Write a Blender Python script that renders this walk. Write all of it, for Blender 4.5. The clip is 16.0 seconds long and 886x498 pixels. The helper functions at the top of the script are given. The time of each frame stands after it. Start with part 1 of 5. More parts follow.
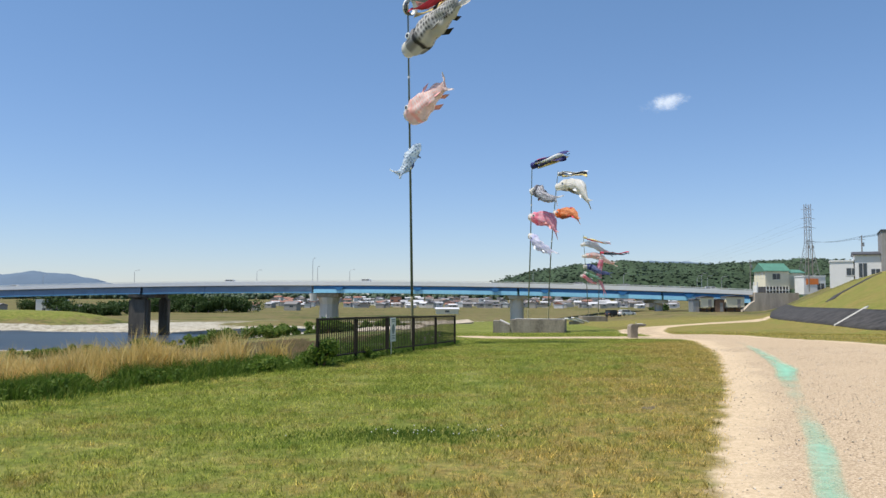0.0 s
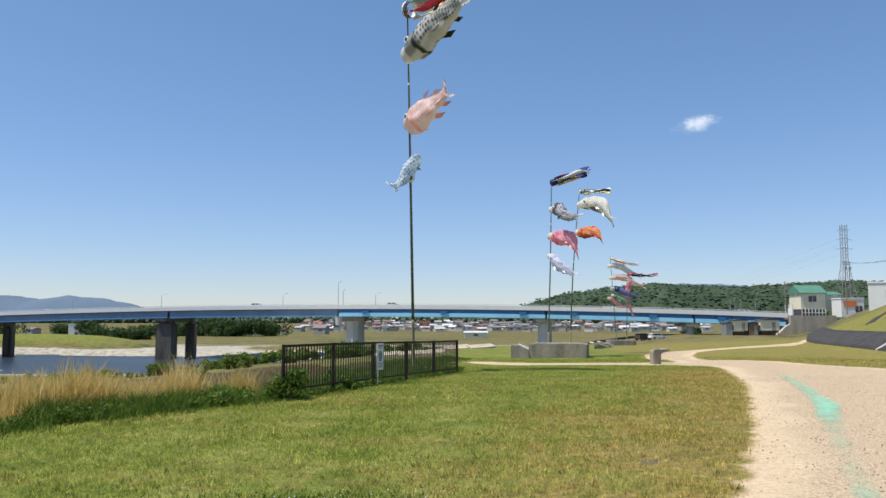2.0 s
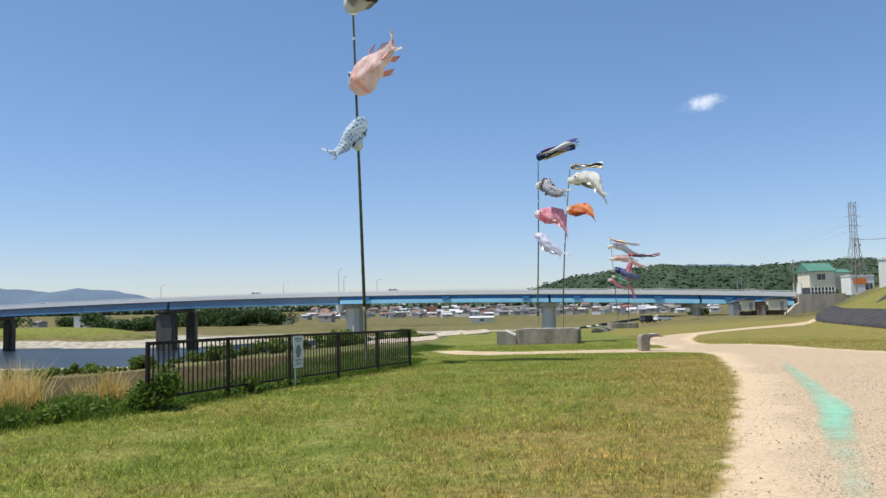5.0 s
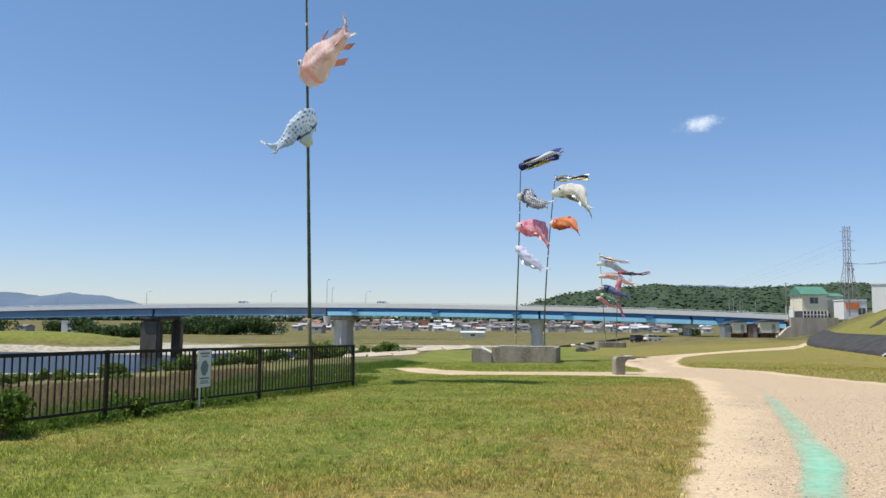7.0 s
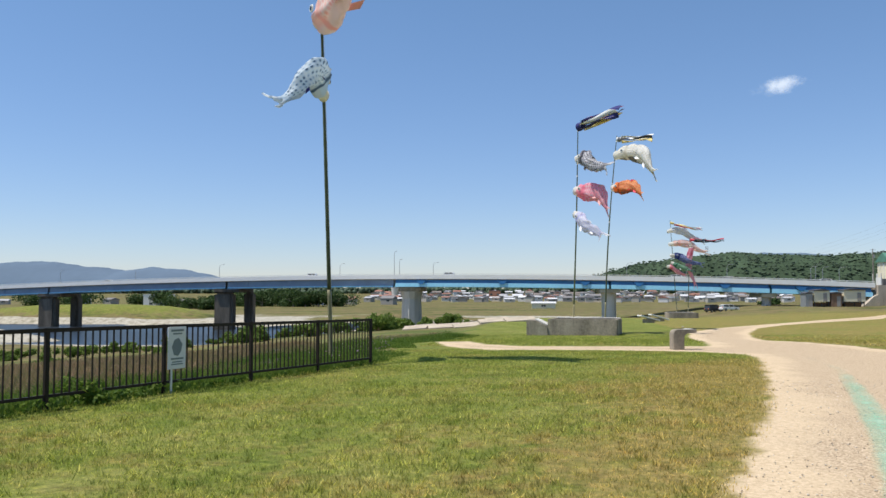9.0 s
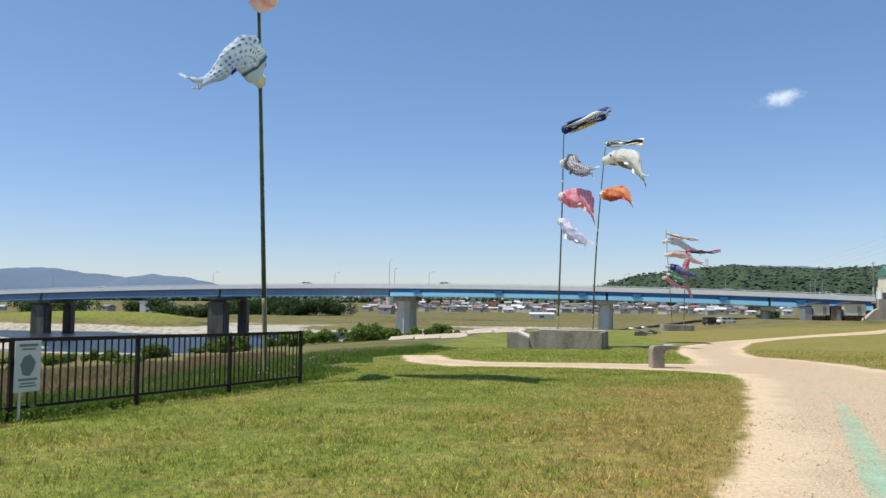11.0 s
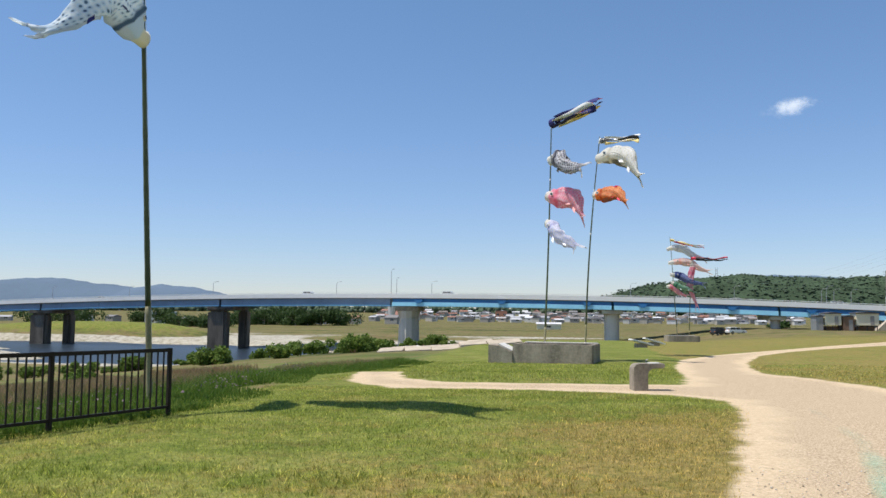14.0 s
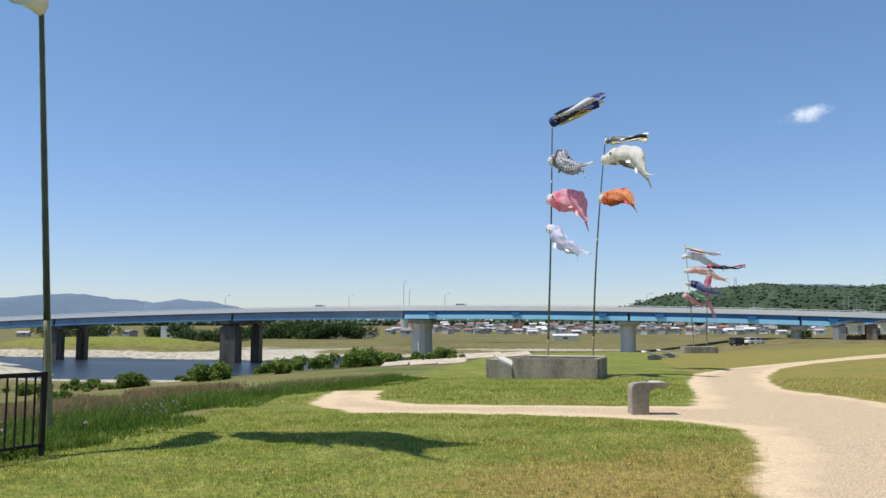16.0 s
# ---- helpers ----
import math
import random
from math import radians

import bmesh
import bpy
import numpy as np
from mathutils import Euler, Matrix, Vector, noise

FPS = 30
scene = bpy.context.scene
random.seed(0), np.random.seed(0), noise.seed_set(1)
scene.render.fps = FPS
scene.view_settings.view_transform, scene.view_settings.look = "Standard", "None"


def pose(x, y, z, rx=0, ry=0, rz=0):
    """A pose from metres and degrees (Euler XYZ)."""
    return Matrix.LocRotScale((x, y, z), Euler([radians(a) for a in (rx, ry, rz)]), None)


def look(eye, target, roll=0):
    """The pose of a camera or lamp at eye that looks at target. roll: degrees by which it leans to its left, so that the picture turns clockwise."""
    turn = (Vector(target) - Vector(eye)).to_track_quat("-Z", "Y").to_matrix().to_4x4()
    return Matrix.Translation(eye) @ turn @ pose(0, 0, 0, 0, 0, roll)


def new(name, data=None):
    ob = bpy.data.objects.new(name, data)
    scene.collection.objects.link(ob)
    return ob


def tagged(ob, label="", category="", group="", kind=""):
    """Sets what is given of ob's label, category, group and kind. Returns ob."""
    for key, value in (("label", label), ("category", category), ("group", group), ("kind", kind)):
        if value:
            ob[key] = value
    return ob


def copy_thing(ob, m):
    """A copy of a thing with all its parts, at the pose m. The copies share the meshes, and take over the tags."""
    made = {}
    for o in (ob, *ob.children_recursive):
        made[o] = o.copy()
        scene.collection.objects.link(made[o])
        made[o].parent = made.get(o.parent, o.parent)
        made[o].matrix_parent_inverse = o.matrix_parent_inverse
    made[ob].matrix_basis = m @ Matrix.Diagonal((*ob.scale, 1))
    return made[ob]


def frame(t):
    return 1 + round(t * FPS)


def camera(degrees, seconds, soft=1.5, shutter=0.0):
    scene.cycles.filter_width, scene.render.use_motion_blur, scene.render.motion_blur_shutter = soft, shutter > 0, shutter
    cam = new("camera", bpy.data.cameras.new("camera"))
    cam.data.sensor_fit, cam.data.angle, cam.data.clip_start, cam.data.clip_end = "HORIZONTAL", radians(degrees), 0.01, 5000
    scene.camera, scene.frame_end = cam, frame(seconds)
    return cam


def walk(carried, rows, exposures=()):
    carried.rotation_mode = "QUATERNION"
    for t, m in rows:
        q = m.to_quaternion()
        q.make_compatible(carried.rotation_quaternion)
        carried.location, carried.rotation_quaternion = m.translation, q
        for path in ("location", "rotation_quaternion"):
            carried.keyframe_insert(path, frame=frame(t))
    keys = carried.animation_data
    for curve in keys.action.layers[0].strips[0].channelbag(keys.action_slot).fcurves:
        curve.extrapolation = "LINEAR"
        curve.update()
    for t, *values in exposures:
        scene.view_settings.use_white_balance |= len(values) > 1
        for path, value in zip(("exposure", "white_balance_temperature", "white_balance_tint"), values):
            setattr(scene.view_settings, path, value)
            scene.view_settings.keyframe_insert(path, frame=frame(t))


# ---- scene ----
cam = camera(56.9, 16.0)
PATH = [
    (0, (-0.222, 0.104, 1.646), (-0.196, 2.1, 1.771), 0.1),
    (0.5, (0.041, 0.743, 1.646), (0.152, 2.735, 1.791), -0.7),
    (1, (0.304, 1.382, 1.646), (0.3, 3.379, 1.757), -0.9),
    (1.5, (0.569, 2.021, 1.646), (0.618, 4.011, 1.835), -0.9),
    (2, (0.838, 2.659, 1.646), (0.791, 4.65, 1.828), 0.0),
    (2.5, (1.111, 3.298, 1.645), (1.133, 5.289, 1.829), 1.4),
    (3, (1.391, 3.937, 1.645), (1.445, 5.93, 1.8), -0.2),
    (3.5, (1.676, 4.576, 1.646), (1.712, 6.571, 1.784), 0.1),
    (4, (1.965, 5.214, 1.647), (1.984, 7.208, 1.805), -1.0),
    (4.2, (2.082, 5.469, 1.647), (2.052, 7.464, 1.79), -1.1),
    (6.3, (3.308, 8.142, 1.67), (3.207, 10.134, 1.8262), -1.1),
    (6.5, (3.422, 8.397, 1.671), (3.297, 10.389, 1.8062), -1.0),
    (7, (3.699, 9.034, 1.672), (3.647, 11.025, 1.8532), 0.4),
    (7.5, (3.969, 9.671, 1.672), (3.899, 11.665, 1.8202), -0.6),
    (8, (4.234, 10.311, 1.673), (4.071, 12.301, 1.7752), 0.9),
    (8.5, (4.496, 10.953, 1.674), (4.383, 12.947, 1.7772), -0.5),
    (9, (4.755, 11.598, 1.675), (4.529, 13.583, 1.7852), 0.0),
    (9.2, (4.857, 11.858, 1.675), (4.636, 13.844, 1.7762), 1.1),
    (11.3, (5.91, 14.604, 1.69), (5.683, 16.586, 1.826), 0.5),
    (11.5, (6.004, 14.869, 1.69), (5.782, 16.853, 1.816), 1.1),
    (12, (6.227, 15.542, 1.691), (6.026, 17.524, 1.87), 0.0),
    (12.5, (6.437, 16.225, 1.692), (6.18, 18.202, 1.854), 0.1),
    (13, (6.637, 16.92, 1.693), (6.474, 18.908, 1.832), -0.7),
    (13.5, (6.829, 17.623, 1.695), (6.543, 19.591, 1.905), -0.0),
    (14, (7.015, 18.334, 1.696), (6.767, 20.312, 1.854), 0.5),
    (14.5, (7.198, 19.052, 1.698), (6.912, 21.026, 1.837), -0.0),
    (15, (7.379, 19.774, 1.698), (7.098, 21.751, 1.817), 1.4),
    (15.5, (7.562, 20.5, 1.699), (7.26, 22.472, 1.845), -0.3),
    (16, (7.745, 21.228, 1.7), (7.457, 23.199, 1.888), 0.0),
]
walk(cam, [(t, look(eye, target, roll)) for t, eye, target, roll in PATH])

# ---- light and sky ----
SUN_DIR = Vector((-0.36, -0.11, 0.925)).normalized()
world = bpy.data.worlds.new("sky")
scene.world = world
world.use_nodes = True
wn = world.node_tree
wn.nodes.clear()
sky = wn.nodes.new("ShaderNodeTexSky")
sky.sky_type = "NISHITA"
sky.sun_disc = False
sky.sun_elevation = math.asin(SUN_DIR.z)
sky.sun_rotation = math.atan2(SUN_DIR.x, SUN_DIR.y)
sky.altitude, sky.air_density, sky.dust_density, sky.ozone_density = 0, 1.0, 0.1, 3.0
bg = wn.nodes.new("ShaderNodeBackground")
bg.inputs["Strength"].default_value = 0.122
wout = wn.nodes.new("ShaderNodeOutputWorld")
tint = wn.nodes.new("ShaderNodeMix")
tint.data_type, tint.blend_type = "RGBA", "MULTIPLY"
tint.inputs[0].default_value = 1.0
air = wn.nodes.new("ShaderNodeTexCoord")
up = wn.nodes.new("ShaderNodeSeparateXYZ")
haze = wn.nodes.new("ShaderNodeValToRGB")
haze.color_ramp.elements[0].position, haze.color_ramp.elements[0].color = 0.0, (0.755, 0.775, 0.955, 1)
haze.color_ramp.elements[1].position, haze.color_ramp.elements[1].color = 0.45, (0.86, 0.995, 1.06, 1)
wn.links.new(air.outputs["Generated"], up.inputs[0])
wn.links.new(up.outputs["Z"], haze.inputs[0])
wn.links.new(sky.outputs[0], tint.inputs[6])
wn.links.new(haze.outputs[0], tint.inputs[7])
wn.links.new(tint.outputs[2], bg.inputs[0])
wn.links.new(bg.outputs[0], wout.inputs[0])
sun_data = bpy.data.lights.new("sun", "SUN")
sun_data.energy, sun_data.angle, sun_data.color = 5.0, radians(0.53), (1.0, 0.95, 0.87)
sun = new("sun", sun_data)
sun.matrix_world = look(SUN_DIR * 60, (0, 0, 0))
scene.view_settings.exposure = 0.1

# ---- small tools ----
rng = np.random.default_rng(7)


def sm(t):
    t = np.clip(t, 0.0, 1.0)
    return t * t * (3 - 2 * t)


def bank_edge(y):
    """The brow of the river bank, as x for a given y."""
    return np.interp(y, [-60, 0, 14, 20.6, 31.7, 38, 44, 60, 90, 130, 188, 260, 600],
                     [-30, -10.5, -7.2, -3.5, 0.2, 0.4, -0.8, 1.0, 2.0, 2.0, -5.0, -20, -120])


def dike_foot(y):
    return np.interp(y, [-300, -50, 0, 44, 51, 70, 90, 100, 185, 400, 3000], [0, 14, 18.5, 25.8, 28.0, 32.5, 37, 40.5, 76, 165, 1300])


# Beyond the lawn the plan is laid out short and then drawn out to its true distance.
HUB = (4.2, 10.3, 1.67)
PLAN_Y = np.concatenate([np.linspace(-4000, 66, 40), np.linspace(67, 130, 64), np.linspace(140, 4000, 40)])


def stretch(y):
    """How much farther out than the short plan a thing stands."""
    return 1 + 0.28 * sm((np.asarray(y, float) - 66) / 32)


TRUE_Y = HUB[1] + (PLAN_Y - HUB[1]) * stretch(PLAN_Y)


def far(x, y, z=0.0):
    """A place of the short plan, at its true distance."""
    k = float(stretch(y))
    return tuple(h + (v - h) * k for h, v in zip(HUB, (x, y, z)))


def far_bm(bm):
    for v in bm.verts:
        v.co = far(*v.co)
    return bm


def to_plan(x, y):
    py = np.interp(y, TRUE_Y, PLAN_Y)
    return HUB[0] + (np.asarray(x, float) - HUB[0]) / stretch(py), py


def gz(x, y):
    """Height of the ground."""
    px, py = to_plan(x, y)
    return HUB[2] + (plan_z(px, py) - HUB[2]) * stretch(py)


def river_bars(x, y):
    """Gravel bars that stand out of the river, 0 to 1."""
    out = np.zeros(np.shape(x))
    for cx, cy, rx, ry in ((-46, 230, 28, 24), (-84, 232, 24, 8), (-140, 240, 34, 5), (-98, 154, 13, 5), (-128, 188, 18, 4)):
        out = np.maximum(out, np.exp(-(((x - cx) / rx) ** 2 + ((y - cy) / ry) ** 2) ** 2))
    return out


def plan_z(x, y):
    """Height of the ground on the short plan."""
    x, y = np.asarray(x, float), np.asarray(y, float)
    z = np.clip(0.009 * x, -0.1, 0.12) - 0.07 * sm((y - 22) / 10) - 0.13 * sm((y - 31) / 8) - 0.55 * sm((y - 39) / 19)
    u = bank_edge(y) - x
    z = z - 0.5 * sm(u / 4.0) - 3.6 * sm(u / 55.0)
    z = z - 3.2 * sm((y - 85) / 100) * sm((48 - x) / 32)
    far = -6.1 + 1.4 * sm((y - 260) / 200) + 7.5 * sm((y - 620) / 420)
    wgt = sm((y - 188) / 110)
    z = z * (1 - wgt) + far * wgt
    z = z - 3.4 * np.exp(-(((x + 17) / 13) ** 2 + ((y - 222) / 12) ** 2))
    z = z + 4.9 * np.exp(-(((x + 138) / 42) ** 2 + ((y - 262) / 16) ** 2) ** 2)
    z = z + river_bars(x, y) * 2.1
    w = (x - dike_foot(y)) * 0.94
    h = np.interp(y, [-100, 110, 190, 400, 900], [6.2, 6.2, 5.6, 5.0, 0.5])
    z = z + np.clip(w * 0.42, 0, h)
    return z


def gh(x, y):
    return float(gz(x, y))


def part(name, bm, material, parent=None, label="", smooth=False):
    me = bpy.data.meshes.new(name)
    bm.to_mesh(me)
    bm.free()
    me.materials.append(material)
    if smooth:
        me.polygons.foreach_set("use_smooth", [True] * len(me.polygons))
    ob = new(name, me)
    ob.parent = parent
    if label:
        ob["label"] = label
    return ob


def empty(name, x, y, z, rz=0.0):
    ob = new(name)
    ob.empty_display_size = 0.2
    ob.matrix_world = pose(x, y, z, 0, 0, rz)
    return ob


def arrays_mesh(name, verts, faces, material, uv=None, mask=None, smooth=False):
    """A mesh from whole numpy arrays; faces is an (n, k) array."""
    me = bpy.data.meshes.new(name)
    n, k = faces.shape
    me.vertices.add(len(verts))
    me.vertices.foreach_set("co", np.ascontiguousarray(verts, np.float32).ravel())
    me.loops.add(n * k)
    me.loops.foreach_set("vertex_index", np.ascontiguousarray(faces, np.int32).ravel())
    me.polygons.add(n)
    me.polygons.foreach_set("loop_start", np.arange(0, n * k, k, dtype=np.int32))
    me.update(calc_edges=True)
    me.validate()
    if mask is not None:
        at = me.attributes.new("mask", "FLOAT_COLOR", "POINT")
        at.data.foreach_set("color", np.ascontiguousarray(mask, np.float32).ravel())
    if uv is not None:
        layer = me.uv_layers.new(name="UVMap")
        layer.data.foreach_set("uv", np.ascontiguousarray(uv[faces.ravel()], np.float32).ravel())
    if smooth:
        me.polygons.foreach_set("use_smooth", [True] * n)
    me.materials.append(material)
    return new(name, me)


def add_box(bm, x, y, z, sx, sy, sz, bevel=0.0, m=None):
    """A box centred on x, y with its foot at z."""
    r = bmesh.ops.create_cube(bm, size=1.0)
    mat4 = Matrix.Translation((x, y, z + sz / 2)) @ Matrix.Diagonal((sx, sy, sz, 1))
    if m is not None:
        mat4 = m @ mat4
    bmesh.ops.transform(bm, matrix=mat4, verts=r["verts"])
    if bevel:
        edges = list({e for v in r["verts"] for e in v.link_edges})
        bmesh.ops.bevel(bm, geom=edges, offset=bevel, segments=2, affect="EDGES")
    return bm


def box(*a, **k):
    return add_box(bmesh.new(), *a, **k)


def prism(profile, depth, bevel=0.0):
    """A profile in x, z pulled along y, centred."""
    bm = bmesh.new()
    front = [bm.verts.new((px, -depth / 2, pz)) for px, pz in profile]
    back = [bm.verts.new((px, depth / 2, pz)) for px, pz in profile]
    bm.faces.new(front)
    bm.faces.new(list(reversed(back)))
    n = len(profile)
    for i in range(n):
        bm.faces.new((front[i], back[i], back[(i + 1) % n], front[(i + 1) % n]))
    bmesh.ops.recalc_face_normals(bm, faces=bm.faces)
    if bevel:
        bmesh.ops.bevel(bm, geom=list(bm.edges), offset=bevel, segments=2, affect="EDGES")
    return bm


def add_tube(bm, pts, radii, n=8, caps=True):
    pts = [Vector(p) for p in pts]
    rings = []
    for i, p in enumerate(pts):
        d = (pts[min(i + 1, len(pts) - 1)] - pts[max(i - 1, 0)]).normalized()
        side = d.cross(Vector((0, 0, 1)) if abs(d.z) < 0.9 else Vector((1, 0, 0))).normalized()
        up = side.cross(d)
        r = radii[i] if isinstance(radii, (list, tuple)) else radii
        rings.append([bm.verts.new(p + r * (math.cos(a) * side + math.sin(a) * up)) for a in [2 * math.pi * j / n for j in range(n)]])
    for a, b in zip(rings, rings[1:]):
        for j in range(n):
            bm.faces.new((a[j], a[(j + 1) % n], b[(j + 1) % n], b[j]))
    if caps:
        bm.faces.new(rings[0][::-1])
        bm.faces.new(rings[-1])
    bmesh.ops.recalc_face_normals(bm, faces=bm.faces)
    return bm


def tube(*a, **k):
    return add_tube(bmesh.new(), *a, **k)


# ---- materials ----
class Nodes:
    def __init__(self, name):
        self.mat = bpy.data.materials.new(name)
        self.mat.use_nodes = True
        self.t = self.mat.node_tree
        self.bsdf = self.t.nodes["Principled BSDF"]
        self.out = self.t.nodes["Material Output"]

    def add(self, kind, **vals):
        n = self.t.nodes.new(kind)
        for k, v in vals.items():
            n.inputs[k].default_value = v
        return n

    def link(self, a, b):
        self.t.links.new(a, b)

    def pos(self):
        return self.t.nodes.new("ShaderNodeNewGeometry").outputs["Position"]

    def noise(self, scale, detail=4.0, rough=0.55, vec=None, stretch=None):
        n = self.add("ShaderNodeTexNoise", Scale=scale, Detail=detail, Roughness=rough)
        v = vec or self.pos()
        if stretch:
            mp = self.add("ShaderNodeMapping")
            mp.inputs["Scale"].default_value = stretch
            self.link(v, mp.inputs["Vector"])
            v = mp.outputs[0]
        self.link(v, n.inputs["Vector"])
        return n.outputs["Fac"]

    def ramp(self, fac, *stops):
        r = self.t.nodes.new("ShaderNodeValToRGB")
        el = r.color_ramp.elements
        while len(el) < len(stops):
            el.new(0.5)
        for e, (p, c) in zip(el, stops):
            e.position = p
            e.color = (*c, 1) if len(c) == 3 else c
        self.link(fac, r.inputs[0])
        return r.outputs[0]

    def step(self, fac, lo, hi):
        m = self.t.nodes.new("ShaderNodeMapRange")
        m.interpolation_type = "SMOOTHSTEP"
        m.inputs["From Min"].default_value, m.inputs["From Max"].default_value = lo, hi
        self.link(fac, m.inputs["Value"])
        return m.outputs[0]

    def math(self, op, a, b=None):
        m = self.t.nodes.new("ShaderNodeMath")
        m.operation = op
        for i, v in enumerate((a, b)):
            if v is None:
                continue
            if isinstance(v, (int, float)):
                m.inputs[i].default_value = v
            else:
                self.link(v, m.inputs[i])
        return m.outputs[0]

    def mix(self, fac, a, b, mode="MIX"):
        m = self.t.nodes.new("ShaderNodeMix")
        m.data_type, m.blend_type = "RGBA", mode
        for sock, v in ((m.inputs[0], fac), (m.inputs[6], a), (m.inputs[7], b)):
            if isinstance(v, (int, float)):
                sock.default_value = v
            elif isinstance(v, tuple):
                sock.default_value = (*v, 1) if len(v) == 3 else v
            else:
                self.link(v, sock)
        return m.outputs[2]

    def bump(self, height, strength=0.3, distance=0.02):
        b = self.add("ShaderNodeBump", Strength=strength, Distance=distance)
        self.link(height, b.inputs["Height"])
        self.link(b.outputs[0], self.bsdf.inputs["Normal"])

    def done(self, color=None, rough=0.7, metal=0.0, spec=0.3):
        if color is not None:
            if isinstance(color, tuple):
                self.bsdf.inputs["Base Color"].default_value = (*color, 1)
            else:
                self.link(color, self.bsdf.inputs["Base Color"])
        self.bsdf.inputs["Roughness"].default_value = rough
        self.bsdf.inputs["Metallic"].default_value = metal
        self.bsdf.inputs["Specular IOR Level"].default_value = spec
        return self.mat


def plain(name, c, rough=0.7, var=0.25, big=0.6, fine=14.0, metal=0.0, spec=0.3, bump=0.15, streak=None):
    """Paint, stone or metal: a colour with stains at two scales and fine relief."""
    n = Nodes(name)
    lo, hi = tuple(v * (1 - var) for v in c), tuple(min(1.0, v * (1 + var)) for v in c)
    a = n.noise(big, 5, 0.6, stretch=streak)
    b = n.noise(fine, 4, 0.6)
    col = n.ramp(a, (0.3, lo), (0.7, hi))
    col = n.mix(0.35, col, n.ramp(b, (0.3, lo), (0.7, hi)))
    n.bump(b, bump, 0.01)
    return n.done(col, rough, metal, spec)


def random_tint(name, stops, rough=0.8, big=1.5):
    """Alike pieces, each with a tone of its own."""
    n = Nodes(name)
    info = n.t.nodes.new("ShaderNodeObjectInfo")
    r = n.t.nodes.new("ShaderNodeValToRGB")
    r.color_ramp.interpolation = "CONSTANT"
    el = r.color_ramp.elements
    while len(el) < len(stops):
        el.new(0.5)
    for i, (e, c) in enumerate(zip(el, stops)):
        e.position, e.color = i / len(stops), (*c, 1)
    n.link(info.outputs["Random"], r.inputs[0])
    col = n.mix(n.step(n.noise(big), 0.35, 0.8), r.outputs[0], (0.12, 0.11, 0.1))
    col = n.mix(0.75, col, r.outputs[0])
    return n.done(col, rough)


def lawn_colour(n, mask):
    """Mown grass: greens, straw and dry brown near the path, from the mask's dryness."""
    sep = n.t.nodes.new("ShaderNodeSeparateColor")
    n.link(mask, sep.inputs[0])
    patch = n.noise(0.75, 7, 0.72)
    mid = n.noise(2.6, 5, 0.65)
    fine = n.noise(24.0, 3, 0.7)
    green = n.ramp(patch, (0.32, (0.094, 0.130, 0.022)), (0.5, (0.178, 0.196, 0.044)), (0.68, (0.262, 0.250, 0.080)))
    straw = n.ramp(mid, (0.3, (0.200, 0.160, 0.044)), (0.55, (0.285, 0.212, 0.078)), (0.75, (0.175, 0.112, 0.042)))
    broad = n.math("MULTIPLY", n.math("SUBTRACT", n.noise(0.33, 4, 0.6), 0.5), 1.7)
    dry = n.math("ADD", sep.outputs["Green"], n.math("ADD", broad, n.math("MULTIPLY", n.math("SUBTRACT", mid, 0.5), 1.6)))
    col = n.mix(n.step(dry, 0.12, 1.0), green, straw)
    col = n.mix(n.math("MULTIPLY", n.step(n.noise(1.1, 5, 0.7, stretch=(0.6, 1, 1)), 0.54, 0.68), 0.55), col, (0.135, 0.105, 0.036))
    col = n.mix(n.step(fine, 0.35, 0.75), n.mix(0.35, col, (0.05, 0.08, 0.008)), col)
    tone = n.ramp(n.noise(9.0, 5, 0.75), (0.33, (0.66, 0.70, 0.62)), (0.5, (1.05, 1.05, 1.05)), (0.66, (1.65, 1.56, 1.42)))
    col = n.mix(1.0, col, tone, "MULTIPLY")
    return col, sep, mid, fine


